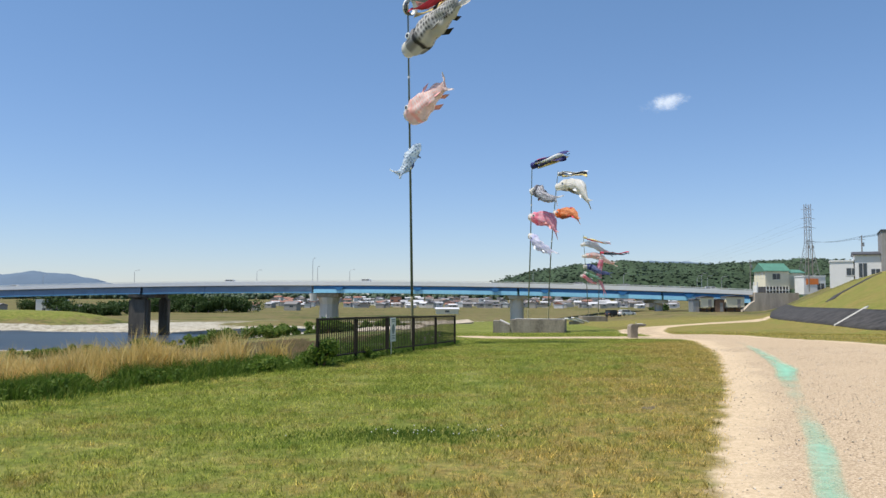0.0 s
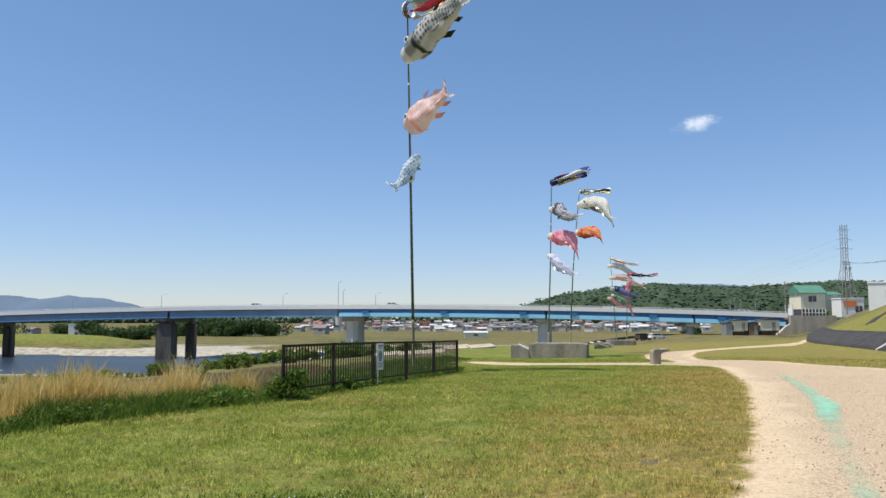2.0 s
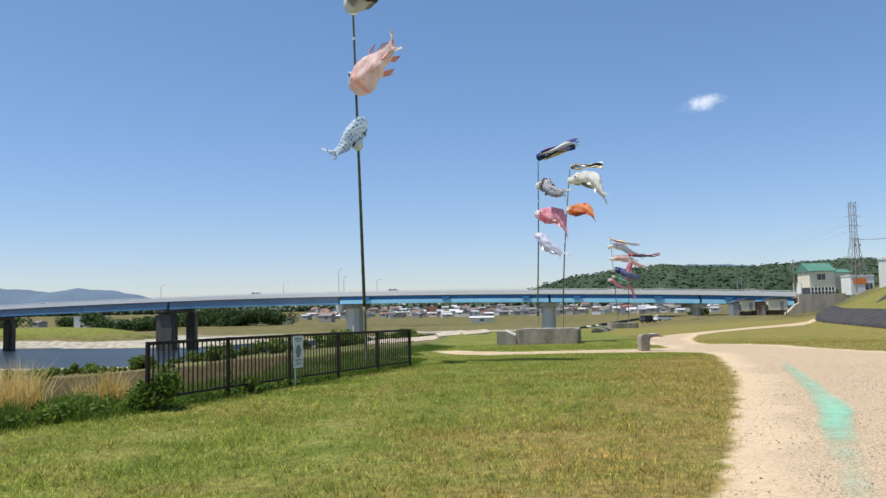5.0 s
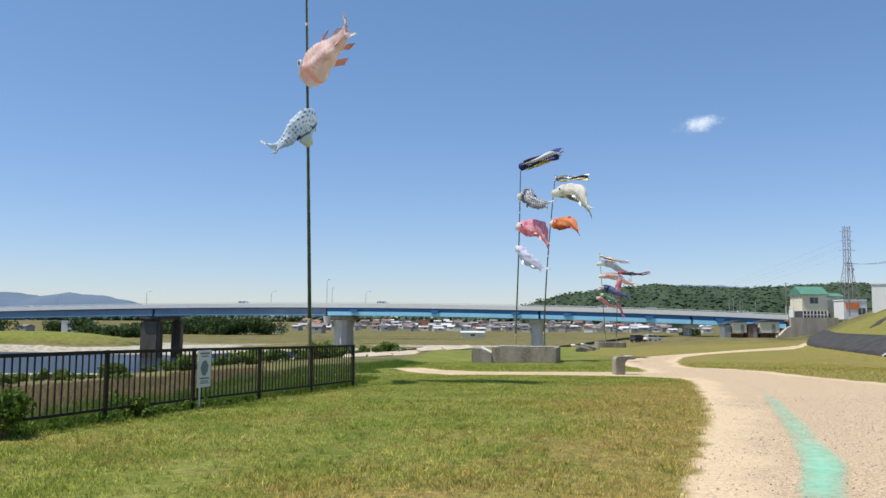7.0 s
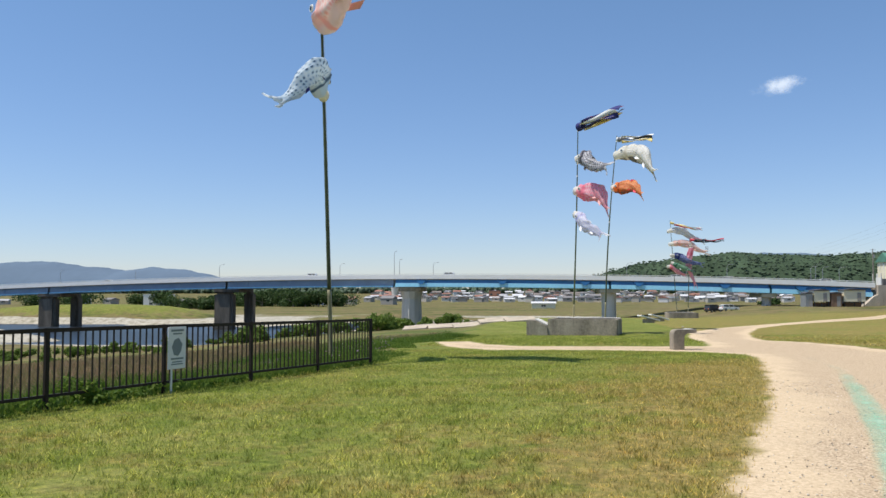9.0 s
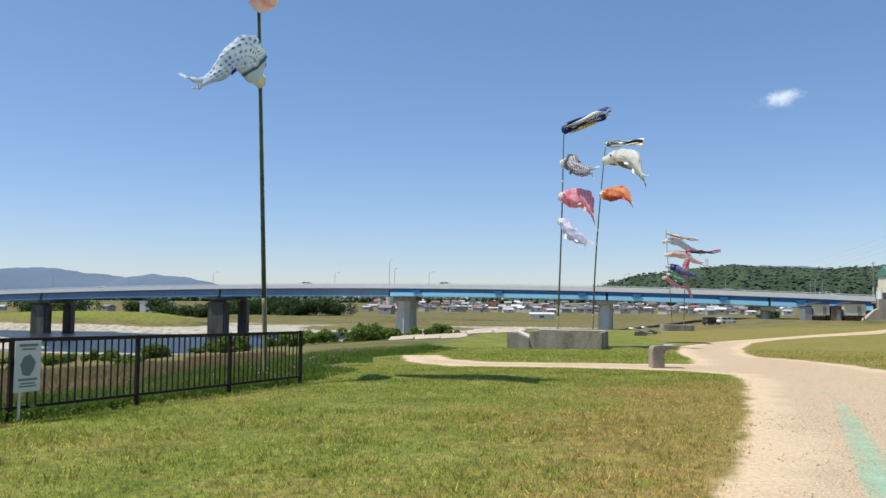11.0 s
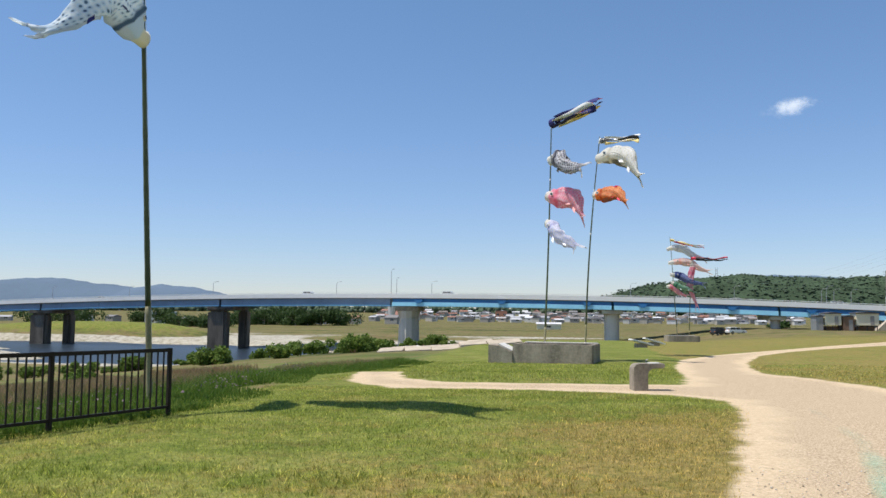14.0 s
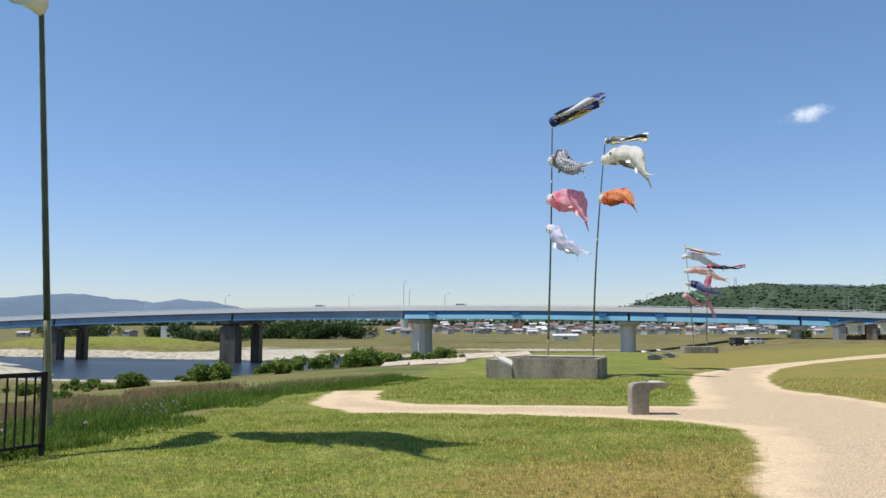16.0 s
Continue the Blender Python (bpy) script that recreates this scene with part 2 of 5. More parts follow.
def ground_material():
    n = Nodes("ground")
    at = n.t.nodes.new("ShaderNodeAttribute")
    at.attribute_name = "mask"
    col, sep, mid, fine = lawn_colour(n, at.outputs["Color"])
    # wild bank: reddish seed heads over green
    wildc = n.ramp(n.noise(0.12, 6, 0.65), (0.32, (0.075, 0.130, 0.026)), (0.5, (0.115, 0.150, 0.036)), (0.62, (0.190, 0.140, 0.070)), (0.75, (0.150, 0.145, 0.055)))
    sepxyz = n.t.nodes.new("ShaderNodeSeparateXYZ")
    n.link(n.pos(), sepxyz.inputs[0])
    field = n.ramp(n.noise(0.05, 8, 0.78, stretch=(0.4, 1, 1)), (0.36, (0.045, 0.055, 0.022)), (0.45, (0.120, 0.125, 0.038)), (0.52, (0.175, 0.130, 0.070)), (0.58, (0.145, 0.155, 0.048)), (0.66, (0.095, 0.072, 0.045)))
    field = n.mix(1.0, field, n.ramp(n.noise(0.4, 7, 0.75, stretch=(0.6, 1, 1)), (0.34, (0.55, 0.58, 0.5)), (0.5, (1.0, 1.0, 1.0)), (0.66, (1.4, 1.32, 1.2))), "MULTIPLY")
    wildc = n.mix(n.step(sepxyz.outputs["Y"], 55, 110), wildc, field)
    blue = n.math("ADD", sep.outputs["Blue"], n.math("MULTIPLY", n.math("SUBTRACT", n.noise(0.35, 6, 0.7), 0.5), 1.3))
    col = n.mix(n.step(blue, 0.25, 0.8), col, wildc)
    # bleached river stones
    stones = n.ramp(n.noise(0.5, 8, 0.7), (0.34, (0.18, 0.17, 0.11)), (0.46, (0.34, 0.31, 0.25)), (0.62, (0.47, 0.44, 0.36)), (0.75, (0.26, 0.24, 0.16)))
    gravel_f = n.math("ADD", at.outputs["Alpha"], n.math("MULTIPLY", n.math("SUBTRACT", n.noise(0.05, 6, 0.65, stretch=(0.5, 1, 1)), 0.5), 2.2))
    col = n.mix(n.step(gravel_f, 0.42, 0.6), col, stones)
    # trodden gravel path
    speck = n.noise(38.0, 3, 0.75)
    pebb = n.ramp(speck, (0.34, (0.25, 0.176, 0.108)), (0.5, (0.48, 0.366, 0.242)), (0.66, (0.68, 0.543, 0.386)))
    worn = n.noise(0.7, 4, 0.6)
    sand = n.ramp(n.noise(16.0, 6, 0.8), (0.32, (0.40, 0.295, 0.18)), (0.5, (0.60, 0.465, 0.305)), (0.68, (0.74, 0.59, 0.405)))
    near_edge = n.step(n.math("ADD", sep.outputs["Red"], n.math("MULTIPLY", n.math("SUBTRACT", worn, 0.5), 0.30)), 0.66, 0.54)
    pathc = n.mix(n.math("MULTIPLY", near_edge, 0.85), pebb, sand)
    edge = n.math("ADD", sep.outputs["Red"], n.math("MULTIPLY", n.math("SUBTRACT", n.noise(1.4, 5, 0.58), 0.5), 0.12))
    col = n.mix(n.step(edge, 0.482, 0.520), col, pathc)
    n.bump(n.math("ADD", n.math("MULTIPLY", mid, 0.5), n.math("ADD", fine, speck)), 0.55, 0.03)
    return n.done(col, 0.95, spec=0.1)


def blade_material(name, colour_stops=None, translucent=0.45, patchy=0.35):
    """Leaves and blades; without stops it takes the lawn's own colours."""
    n = Nodes(name)
    if colour_stops is None:
        at = n.t.nodes.new("ShaderNodeAttribute")
        at.attribute_name = "mask"
        col = lawn_colour(n, at.outputs["Color"])[0]
        isl = n.t.nodes.new("ShaderNodeNewGeometry").outputs["Random Per Island"]
        col = n.mix(1.0, col, n.ramp(isl, (0.0, (0.9, 1.0, 0.8)), (0.5, (1.9, 1.9, 1.6)), (0.82, (2.7, 2.55, 2.3)), (1.0, (4.6, 4.2, 4.0))), "MULTIPLY")
    else:
        isl = n.t.nodes.new("ShaderNodeNewGeometry").outputs["Random Per Island"]
        k = len(colour_stops) - 1
        col = n.ramp(isl, *[(i / k, c) for i, c in enumerate(colour_stops)])
        col = n.mix(n.math("MULTIPLY", n.step(n.noise(patchy), 0.35, 0.65), 0.4), col, colour_stops[0])
    n.done(col, 0.65, spec=0.25)
    tr = n.t.nodes.new("ShaderNodeBsdfTranslucent")
    n.link(col, tr.inputs[0])
    mx = n.add("ShaderNodeMixShader", Fac=translucent)
    n.link(n.bsdf.outputs[0], mx.inputs[1])
    n.link(tr.outputs[0], mx.inputs[2])
    n.link(mx.outputs[0], n.out.inputs[0])
    return n.mat


M_GROUND = ground_material()
M_BLADE = blade_material("lawn_blades")
M_WEED = blade_material("weeds", [(0.052, 0.108, 0.012), (0.105, 0.18, 0.022), (0.21, 0.275, 0.05)])
M_STRAW = blade_material("ripe_grass", [(0.56, 0.41, 0.12), (0.75, 0.56, 0.21), (0.85, 0.70, 0.34)], 0.5)
M_SORREL = blade_material("sorrel", [(0.16, 0.18, 0.06), (0.32, 0.20, 0.11), (0.42, 0.27, 0.17)], 0.4, 0.2)
M_LEAF = blade_material("leaves", [(0.07, 0.13, 0.018), (0.14, 0.21, 0.034), (0.23, 0.29, 0.06)], 0.4)
M_TREE = blade_material("tree_leaves", [(0.025, 0.055, 0.012), (0.05, 0.09, 0.02), (0.08, 0.125, 0.035)], 0.3)
M_FLOWER = plain("white_petals", (0.75, 0.75, 0.72), 0.6, 0.1)
M_VETCH = plain("purple_petals", (0.24, 0.175, 0.19), 0.6, 0.3)
# Stained concrete, darkened further to hold the shade under the bridge deck.
M_PIER = plain("stained_shaded_pier_concrete", (0.135, 0.115, 0.09), 0.95, 0.75, 0.5, 4.0, streak=(1, 1, 0.2), bump=0.4)
M_CONC = plain("old_concrete", (0.29, 0.25, 0.195), 0.95, 0.6, 1.3, 9.0, streak=(1, 1, 0.25), bump=0.4)
M_CONC_LIGHT = plain("light_concrete", (0.50, 0.485, 0.44), 0.9, 0.2, 0.4, 7.0, streak=(1, 1, 0.3))
M_CONC_PALE = plain("pale_concrete", (0.62, 0.60, 0.55), 0.85, 0.15, 0.5)
# Girder blues with sun and shade put in: dark web, light lower strip.
M_BLUE_SHADED = plain("shaded_blue_paint", (0.045, 0.22, 0.50), 0.45, 0.15, 0.15, 2.0, spec=0.5)
M_BLUE_SUNLIT = plain("sunlit_blue_paint", (0.33, 0.70, 0.95), 0.45, 0.15, 0.15, 2.0, spec=0.5)
M_BLUE_GREY = plain("blue_grey_paint", (0.23, 0.31, 0.42), 0.55, 0.2, 0.15, 2.0, spec=0.4)
M_FENCE = plain("dark_brown_enamel", (0.024, 0.017, 0.012), 0.6, 0.4, 3.0, 40.0, spec=0.25)
M_BAMBOO_PALE = plain("pale_bamboo", (0.30, 0.27, 0.15), 0.6, 0.5, 0.7, 20.0, spec=0.3, streak=(6, 6, 0.6))
M_BAMBOO = plain("green_bamboo", (0.075, 0.090, 0.035), 0.5, 0.5, 0.7, 20.0, spec=0.4, streak=(6, 6, 0.6))
M_STONE_DARK = plain("dark_revetment_stone", (0.052, 0.048, 0.045), 0.95, 0.9, 0.8, 2.2, bump=1.0)
M_STEEL = plain("galvanised_steel", (0.34, 0.35, 0.36), 0.5, 0.2, 1.0, 12.0, metal=0.5)
M_RUST = plain("grey_lattice_steel", (0.26, 0.25, 0.26), 0.6, 0.3, 0.3)
M_WOODPOLE = plain("weathered_pole", (0.25, 0.22, 0.19), 0.85, 0.25)
M_CREAM = plain("cream_render", (0.76, 0.70, 0.53), 0.85, 0.08, 0.5)
M_WHITE = plain("white_paint", (0.78, 0.77, 0.74), 0.6, 0.06, 0.5)
M_GREYWALL = plain("grey_siding", (0.33, 0.31, 0.29), 0.8, 0.12, 0.5)
M_GREENROOF = plain("green_roof", (0.095, 0.23, 0.165), 0.5, 0.2, 0.8)
M_DARKROOF = plain("dark_tiles", (0.075, 0.075, 0.08), 0.6, 0.25, 1.5)
M_BROWN = plain("brown_boards", (0.24, 0.15, 0.10), 0.8, 0.25, 1.0, streak=(4, 4, 0.5))
M_ORANGE = plain("orange_panel", (0.75, 0.22, 0.06), 0.6, 0.1)
M_GLASS = plain("window_glass", (0.035, 0.045, 0.055), 0.12, 0.2, 0.2, 2.0, spec=0.8, bump=0.0)
M_TYRE = plain("tyre_rubber", (0.02, 0.02, 0.02), 0.85, 0.2)
M_CARWHITE = plain("white_car_paint", (0.83, 0.83, 0.81), 0.35, 0.03, 0.5, spec=0.3, bump=0.0)
M_CARDARK = plain("dark_car_paint", (0.035, 0.037, 0.042), 0.25, 0.1, 0.5, spec=0.6, bump=0.0)
M_LAMP = plain("lamp_lens", (0.6, 0.6, 0.58), 0.2, 0.05)
M_SIGN = plain("sign_board", (0.72, 0.73, 0.74), 0.5, 0.08)
M_SIGNGREY = plain("sign_print", (0.20, 0.24, 0.26), 0.6, 0.15)
M_WALLS = random_tint("town_walls", [(0.62, 0.60, 0.55), (0.46, 0.42, 0.36), (0.74, 0.73, 0.71), (0.36, 0.33, 0.29), (0.60, 0.54, 0.46)])
M_ROOFS = random_tint("town_roofs", [(0.10, 0.10, 0.11), (0.21, 0.20, 0.20), (0.42, 0.42, 0.43), (0.30, 0.15, 0.11), (0.20, 0.17, 0.15), (0.60, 0.60, 0.61)])


def teal_material():
    n = Nodes("worn_teal_paint")
    w = n.noise(7.0, 6, 0.75)
    broad = n.noise(0.9, 3, 0.5)
    at = n.t.nodes.new("ShaderNodeAttribute")
    at.attribute_name = "mask"
    sep = n.t.nodes.new("ShaderNodeSeparateColor")
    n.link(at.outputs["Color"], sep.inputs[0])
    cover = n.math("ADD", n.math("ADD", n.math("MULTIPLY", w, 0.45), n.math("MULTIPLY", broad, 0.4)), n.math("SUBTRACT", sep.outputs["Red"], 0.60))
    n.done(n.ramp(n.noise(2.0, 5, 0.6), (0.3, (0.20, 0.56, 0.38)), (0.7, (0.36, 0.66, 0.49))), 0.8)
    tr = n.t.nodes.new("ShaderNodeBsdfTransparent")
    mx = n.t.nodes.new("ShaderNodeMixShader")
    n.link(n.math("MULTIPLY", n.step(cover, 0.18, 1.0), 0.85), mx.inputs[0])
    n.link(tr.outputs[0], mx.inputs[1])
    n.link(n.bsdf.outputs[0], mx.inputs[2])
    n.link(mx.outputs[0], n.out.inputs[0])
    return n.mat


def water_material():
    n = Nodes("river_water")
    n.bump(n.noise(1.4, 4, 0.6, stretch=(1, 0.35, 1)), 0.35, 0.25)
    return n.done((0.020, 0.029, 0.040), 0.32, spec=0.20)


def cloth_material(name, base, light, dark, mouth=(0.86, 0.83, 0.76), scales=True, belly=None):
    """Printed carp cloth: pale mouth, plain head, rows of scales, paler belly; light comes through."""
    n = Nodes(name)
    uv = n.t.nodes.new("ShaderNodeUVMap").outputs[0]
    sep = n.t.nodes.new("ShaderNodeSeparateXYZ")
    n.link(uv, sep.inputs[0])
    u, v = sep.outputs["X"], sep.outputs["Y"]
    col = n.mix(0.0, base, base)
    if scales:
        mp = n.add("ShaderNodeMapping")
        mp.inputs["Scale"].default_value = (26, 14, 1)
        mp.inputs["Rotation"].default_value = (0, 0, 0.0)
        n.link(uv, mp.inputs["Vector"])
        vor = n.add("ShaderNodeTexVoronoi", Scale=1.0, Randomness=0.25)
        n.link(mp.outputs[0], vor.inputs["Vector"])
        sc = n.ramp(vor.outputs["Distance"], (0.16, dark), (0.30, base), (0.55, light))
        body = n.math("MULTIPLY", n.step(u, 0.25, 0.29), n.step(u, 0.86, 0.8))
        col = n.mix(body, base, sc)
    if belly:
        side = n.math("ABSOLUTE", n.math("SUBTRACT", v, 0.75))
        col = n.mix(n.step(side, 0.13, 0.07), col, belly)
    ring = n.math("MULTIPLY", n.step(u, 0.20, 0.22), n.step(u, 0.27, 0.24))
    col = n.mix(ring, col, dark)
    col = n.mix(n.step(u, 0.115, 0.095), col, mouth)
    col = n.mix(n.step(u, 0.84, 0.97), col, light)
    col = n.mix(n.math("MULTIPLY", n.noise(3.0), 0.06), col, (0.35, 0.33, 0.3))
    n.done(col, 0.6, spec=0.3)
    tr = n.t.nodes.new("ShaderNodeBsdfTranslucent")
    n.link(col, tr.inputs[0])
    mx = n.add("ShaderNodeMixShader", Fac=0.5)
    n.link(n.bsdf.outputs[0], mx.inputs[1])
    n.link(tr.outputs[0], mx.inputs[2])
    n.link(mx.outputs[0], n.out.inputs[0])
    return n.mat


M_TEAL = teal_material()
M_WATER = water_material()

# ---- ground ----
MAIN_PATH = [(-6, -20), (-1.2, 0), (2.13, 7.0), (3.5, 10.7), (5.26, 15.3), (8.1, 23.9), (9.7, 30.2), (10.5, 33.6), (10.75, 36.2), (9.9, 37.4),
             (7.8, 38.4), (5.4, 38.7), (3.2, 38.7), (1.5, 41.0), (1.0, 43.8), (0.2, 48.0), (1.8, 48.6), (2.3, 45.0), (3.0, 42.2), (4.3, 40.9), (7.8, 40.8), (10.6, 40.7),
             (11.3, 44.4), (12.9, 57), (14.1, 63), (17.3, 69.5), (24, 79), (33, 92), (44, 108), (46, 106), (35, 90), (27, 80.5), (23, 75), (19.6, 69), (17.0, 61), (16.2, 57),
             (15.1, 50), (15.2, 45), (15.6, 40), (16.1, 33), (16.2, 26), (15, 10), (11, -20)]


def inside_depth(x, y, poly):
    """Signed distance to an outline, positive inside."""
    d = np.full(x.shape, 1e9)
    inside = np.zeros(x.shape, bool)
    n = len(poly)
    for i in range(n):
        (x0, y0), (x1, y1) = poly[i], poly[(i + 1) % n]
        ex, ey = x1 - x0, y1 - y0
        t = np.clip(((x - x0) * ex + (y - y0) * ey) / (ex * ex + ey * ey), 0, 1)
        d = np.minimum(d, np.hypot(x - x0 - t * ex, y - y0 - t * ey))
        cross = (y0 > y) != (y1 > y)
        inside ^= cross & (x < ex * (y - y0) / (ey if ey else 1e-9) + x0)
    return np.where(inside, d, -d)


def ground_mask(x, y, z):
    x, y = to_plan(x, y)
    z = plan_z(x, y)
    sd = inside_depth(x, y, MAIN_PATH)
    u = bank_edge(y) - x
    red = np.clip(0.5 + sd / 6.0, 0, 1)
    green = np.clip(0.70 * sm((5.5 + sd) / 5.5) + 0.22, 0, 1) * (1 - 0.75 * sm((y - 30) / 6) * sm((120 - y) / 40))
    green = green - 0.35 * np.exp(-(((x + 0.4) / 1.2) ** 2 + ((y - 10.3) / 0.8) ** 2))
    green = green + 0.45 * np.exp(-(((x - 8.6) / 1.0) ** 2 + ((y - 29) / 3.0) ** 2))
    green = np.where(x > 14, 0.70 - 0.14 * sm((x - dike_foot(y) - 1.5) / 2.5), green)
    wide = 1 + 5 * sm((y - 50) / 20)
    blue = np.maximum(sm((u + 0.3 * wide) / (0.9 * wide)), sm((y - 90) / 70))
    blue = blue * (1 - np.exp(-(((x + 138) / 40) ** 2 + ((y - 262) / 15) ** 2) ** 2))
    gravel = sm((y - 110) / 40) * sm((z + 7.5) / 0.4) * sm((-5.2 - z) / 0.7) * sm((330 - y) / 60) * 0.72
    gravel = gravel + 0.75 * np.exp(-(((x + 1.5) / 5) ** 2 + ((y - 128) / 16) ** 2) ** 2) + 0.5 * np.exp(-(((x + 18) / 14) ** 2 + ((y - 160) / 7) ** 2))
    gravel = np.clip(gravel + 0.75 * river_bars(x, y) * sm((-4.6 - z) / 0.8), 0, 1)
    return np.stack([red, green, blue, gravel], -1)


def grow(a, b, first, ratio):
    out, step = [], first
    s = 1 if b > a else -1
    v = a
    while (b - v) * s > 0:
        v += s * step
        out.append(v)
        step *= ratio
    return out


xs = sorted(grow(-14, -2600, 0.35, 1.07)) + list(np.arange(-14, 20.01, 0.25)) + grow(20, 2600, 0.35, 1.07)
ys = sorted(grow(2, -2600, 0.5, 1.25)) + list(np.arange(2, 48, 0.25)) + list(np.arange(48, 150, 1.0)) + list(np.arange(150, 400, 3)) + grow(400, 4600, 4, 1.1)
GX, GY = np.meshgrid(np.array(xs), np.array(ys))
GZ = gz(GX, GY) + 0.0
lumps = np.array([noise.noise((a * 0.7, b * 0.7, 0.0)) for a, b in zip(GX.ravel(), GY.ravel())]).reshape(GX.shape)
near = (GY < 60) & (np.abs(GX) < 30)
GZ = GZ + np.where(near, 0.018 * lumps, 0.0) + np.where(GY > 160, 0.25 * lumps, 0.0)
nx, ny = len(xs), len(ys)
idx = np.arange(nx * ny).reshape(ny, nx)
quads = np.stack([idx[:-1, :-1], idx[:-1, 1:], idx[1:, 1:], idx[1:, :-1]], -1).reshape(-1, 4)
ground = arrays_mesh("ground", np.stack([GX, GY, GZ], -1).reshape(-1, 3), quads, M_GROUND, mask=ground_mask(GX, GY, GZ).reshape(-1, 4), smooth=True)
tagged(ground, "mown riverside lawn, gravel path and bank", "ground", kind="structure")

bm = bmesh.new()
for wx, wy in ((-700, 110), (90, 110), (90, 540), (-700, 540)):
    bm.verts.new((wx, wy, -9.43))
bm.faces.new(bm.verts)
tagged(part("water", bm, M_WATER), "slow blue-grey river water between gravel bars", "river", kind="structure")

# worn teal stripe along the path
LINE = [(2.2, 4.5, 0.36), (3.1, 7.0, 0.36), (4.2, 9.5, 0.38), (5.6, 13.2, 0.42), (7.3, 17.5, 0.56), (7.85, 18.8, 0.56), (9.3, 23.5, 0.46), (11.2, 30.0, 0.36), (12.0, 35.5, 0.26), (12.5, 40.5, 0.24)]
ly = np.arange(4.5, 40.5, 0.12)
lx = np.interp(ly, [p[1] for p in LINE], [p[0] for p in LINE])
lw = np.interp(ly, [p[1] for p in LINE], [p[2] for p in LINE]) / 2
cover = np.interp(ly, [4, 9, 10.2, 11.5, 15.5, 17.2, 18.5, 20.5, 27, 30, 36, 40], [0.72, 0.80, 0.70, 0.52, 0.56, 0.90, 0.98, 0.80, 0.70, 0.52, 0.36, 0.25])
cols = []
for f in (-1, -0.5, 0, 0.5, 1):
    px = lx + f * lw * (1.25 + 0.06 * np.sin(ly * 1.7 + f))
    cols.append(np.stack([px, ly, gz(px, ly) + 0.030], -1))
sv = np.stack(cols, 1)
sidx = np.arange(sv.shape[0] * 5).reshape(-1, 5)
sq = np.stack([sidx[:-1, :-1], sidx[:-1, 1:], sidx[1:, 1:], sidx[1:, :-1]], -1).reshape(-1, 4)
edgecov = cover[:, None] * np.array([0.25, 0.85, 1.0, 0.85, 0.25])[None, :]
tagged(arrays_mesh("painted_line", sv.reshape(-1, 3), sq, M_TEAL, mask=np.repeat(edgecov.reshape(-1, 1), 4, 1)),
       "worn teal painted guide line on the gravel path", "painted line", kind="structure")


# ---- grass and weeds ----
def blades(name, x, y, height, width, material, lean=0.5, mask=True, segments=1):
    """height may be one number or one for each blade."""
    n = len(x)
    z = gz(x, y) - 0.01
    a = rng.uniform(0, 2 * np.pi, n)
    la = rng.uniform(0, 2 * np.pi, n)
    h = height * rng.uniform(0.55, 1.25, n)
    w = width * rng.uniform(0.6, 1.3, n) / 2
    ll = h * lean * rng.uniform(0.1, 1.0, n)
    dx, dy = np.cos(a) * w, np.sin(a) * w
    b0, b1 = np.stack([x - dx, y - dy, z], -1), np.stack([x + dx, y + dy, z], -1)
    tip = np.stack([x + np.cos(la) * ll, y + np.sin(la) * ll, z + h], -1)
    if segments == 1:
        v = np.stack([b0, b1, tip], 1).reshape(-1, 3)
        f = np.arange(3 * n).reshape(-1, 3)
        k = 3
    else:
        m = 0.45
        c = np.stack([x + np.cos(la) * ll * m * 0.5, y + np.sin(la) * ll * m * 0.5, z + h * 0.6], -1)
        d = np.stack([dx, dy, np.zeros(n)], -1) * 0.9
        v = np.stack([b0, b1, c + d, c - d, tip], 1).reshape(-1, 3)
        base = 5 * np.arange(n)[:, None]
        f = np.concatenate([base + np.array([[0, 1, 2]]), base + np.array([[0, 2, 3]]), base + np.array([[3, 2, 4]])])
        k = 5
    mk = np.repeat(ground_mask(x, y, z), k, 0) if mask else None
    return arrays_mesh(name, v, f, material, mask=mk)


def tuft(x, y):
    """Uneven growth, about one on the whole."""
    return np.array([1.0 + 0.55 * noise.noise((a * 0.8, b * 0.8, 5.0)) + 0.5 * noise.noise((a * 2.7, b * 2.7, 9.0)) for a, b in zip(x, y)])


def lawn_points(x0, x1, y0, y1, density):
    n = int((x1 - x0) * (y1 - y0) * density)
    x, y = rng.uniform(x0, x1, n), rng.uniform(y0, y1, n)
    sd = inside_depth(x, y, MAIN_PATH)
    u = bank_edge(y) - x
    clump = np.sin(x * 9.1 + 2 * np.sin(y * 5)) * np.sin(y * 8.3 + 2 * np.sin(x * 4))
    ok = (sd < -0.03 + 0.10 * clump) & (u < 0.4) & (rng.uniform(0, 1, n) < np.clip(-sd * 2.2 + 0.25, 0.1, 1.0))
    return x[ok], y[ok]


for name, reg, dens, hh in (("lawn_grass", (-9, 10.5, 4, 20), 1100, 0.050), ("lawn_grass", (-4, 11, 20, 39), 800, 0.052), ("lawn_grass", (0.5, 13, 41, 60), 110, 0.08), ("lawn_grass", (15.5, 26, 28, 60), 60, 0.08)):
    gx, gy = lawn_points(*reg, dens)
    if reg[0] > 15:
        ok = gx < dike_foot(gy)
        gx, gy = gx[ok], gy[ok]
    tagged(blades(name, gx, gy, hh * (tuft(gx, gy) if reg[3] < 21 else 1.0), 0.011 if reg[3] < 40 else 0.02, M_BLADE, 1.1), "short mown lawn grass, green with straw patches", "grass", kind="stuff")


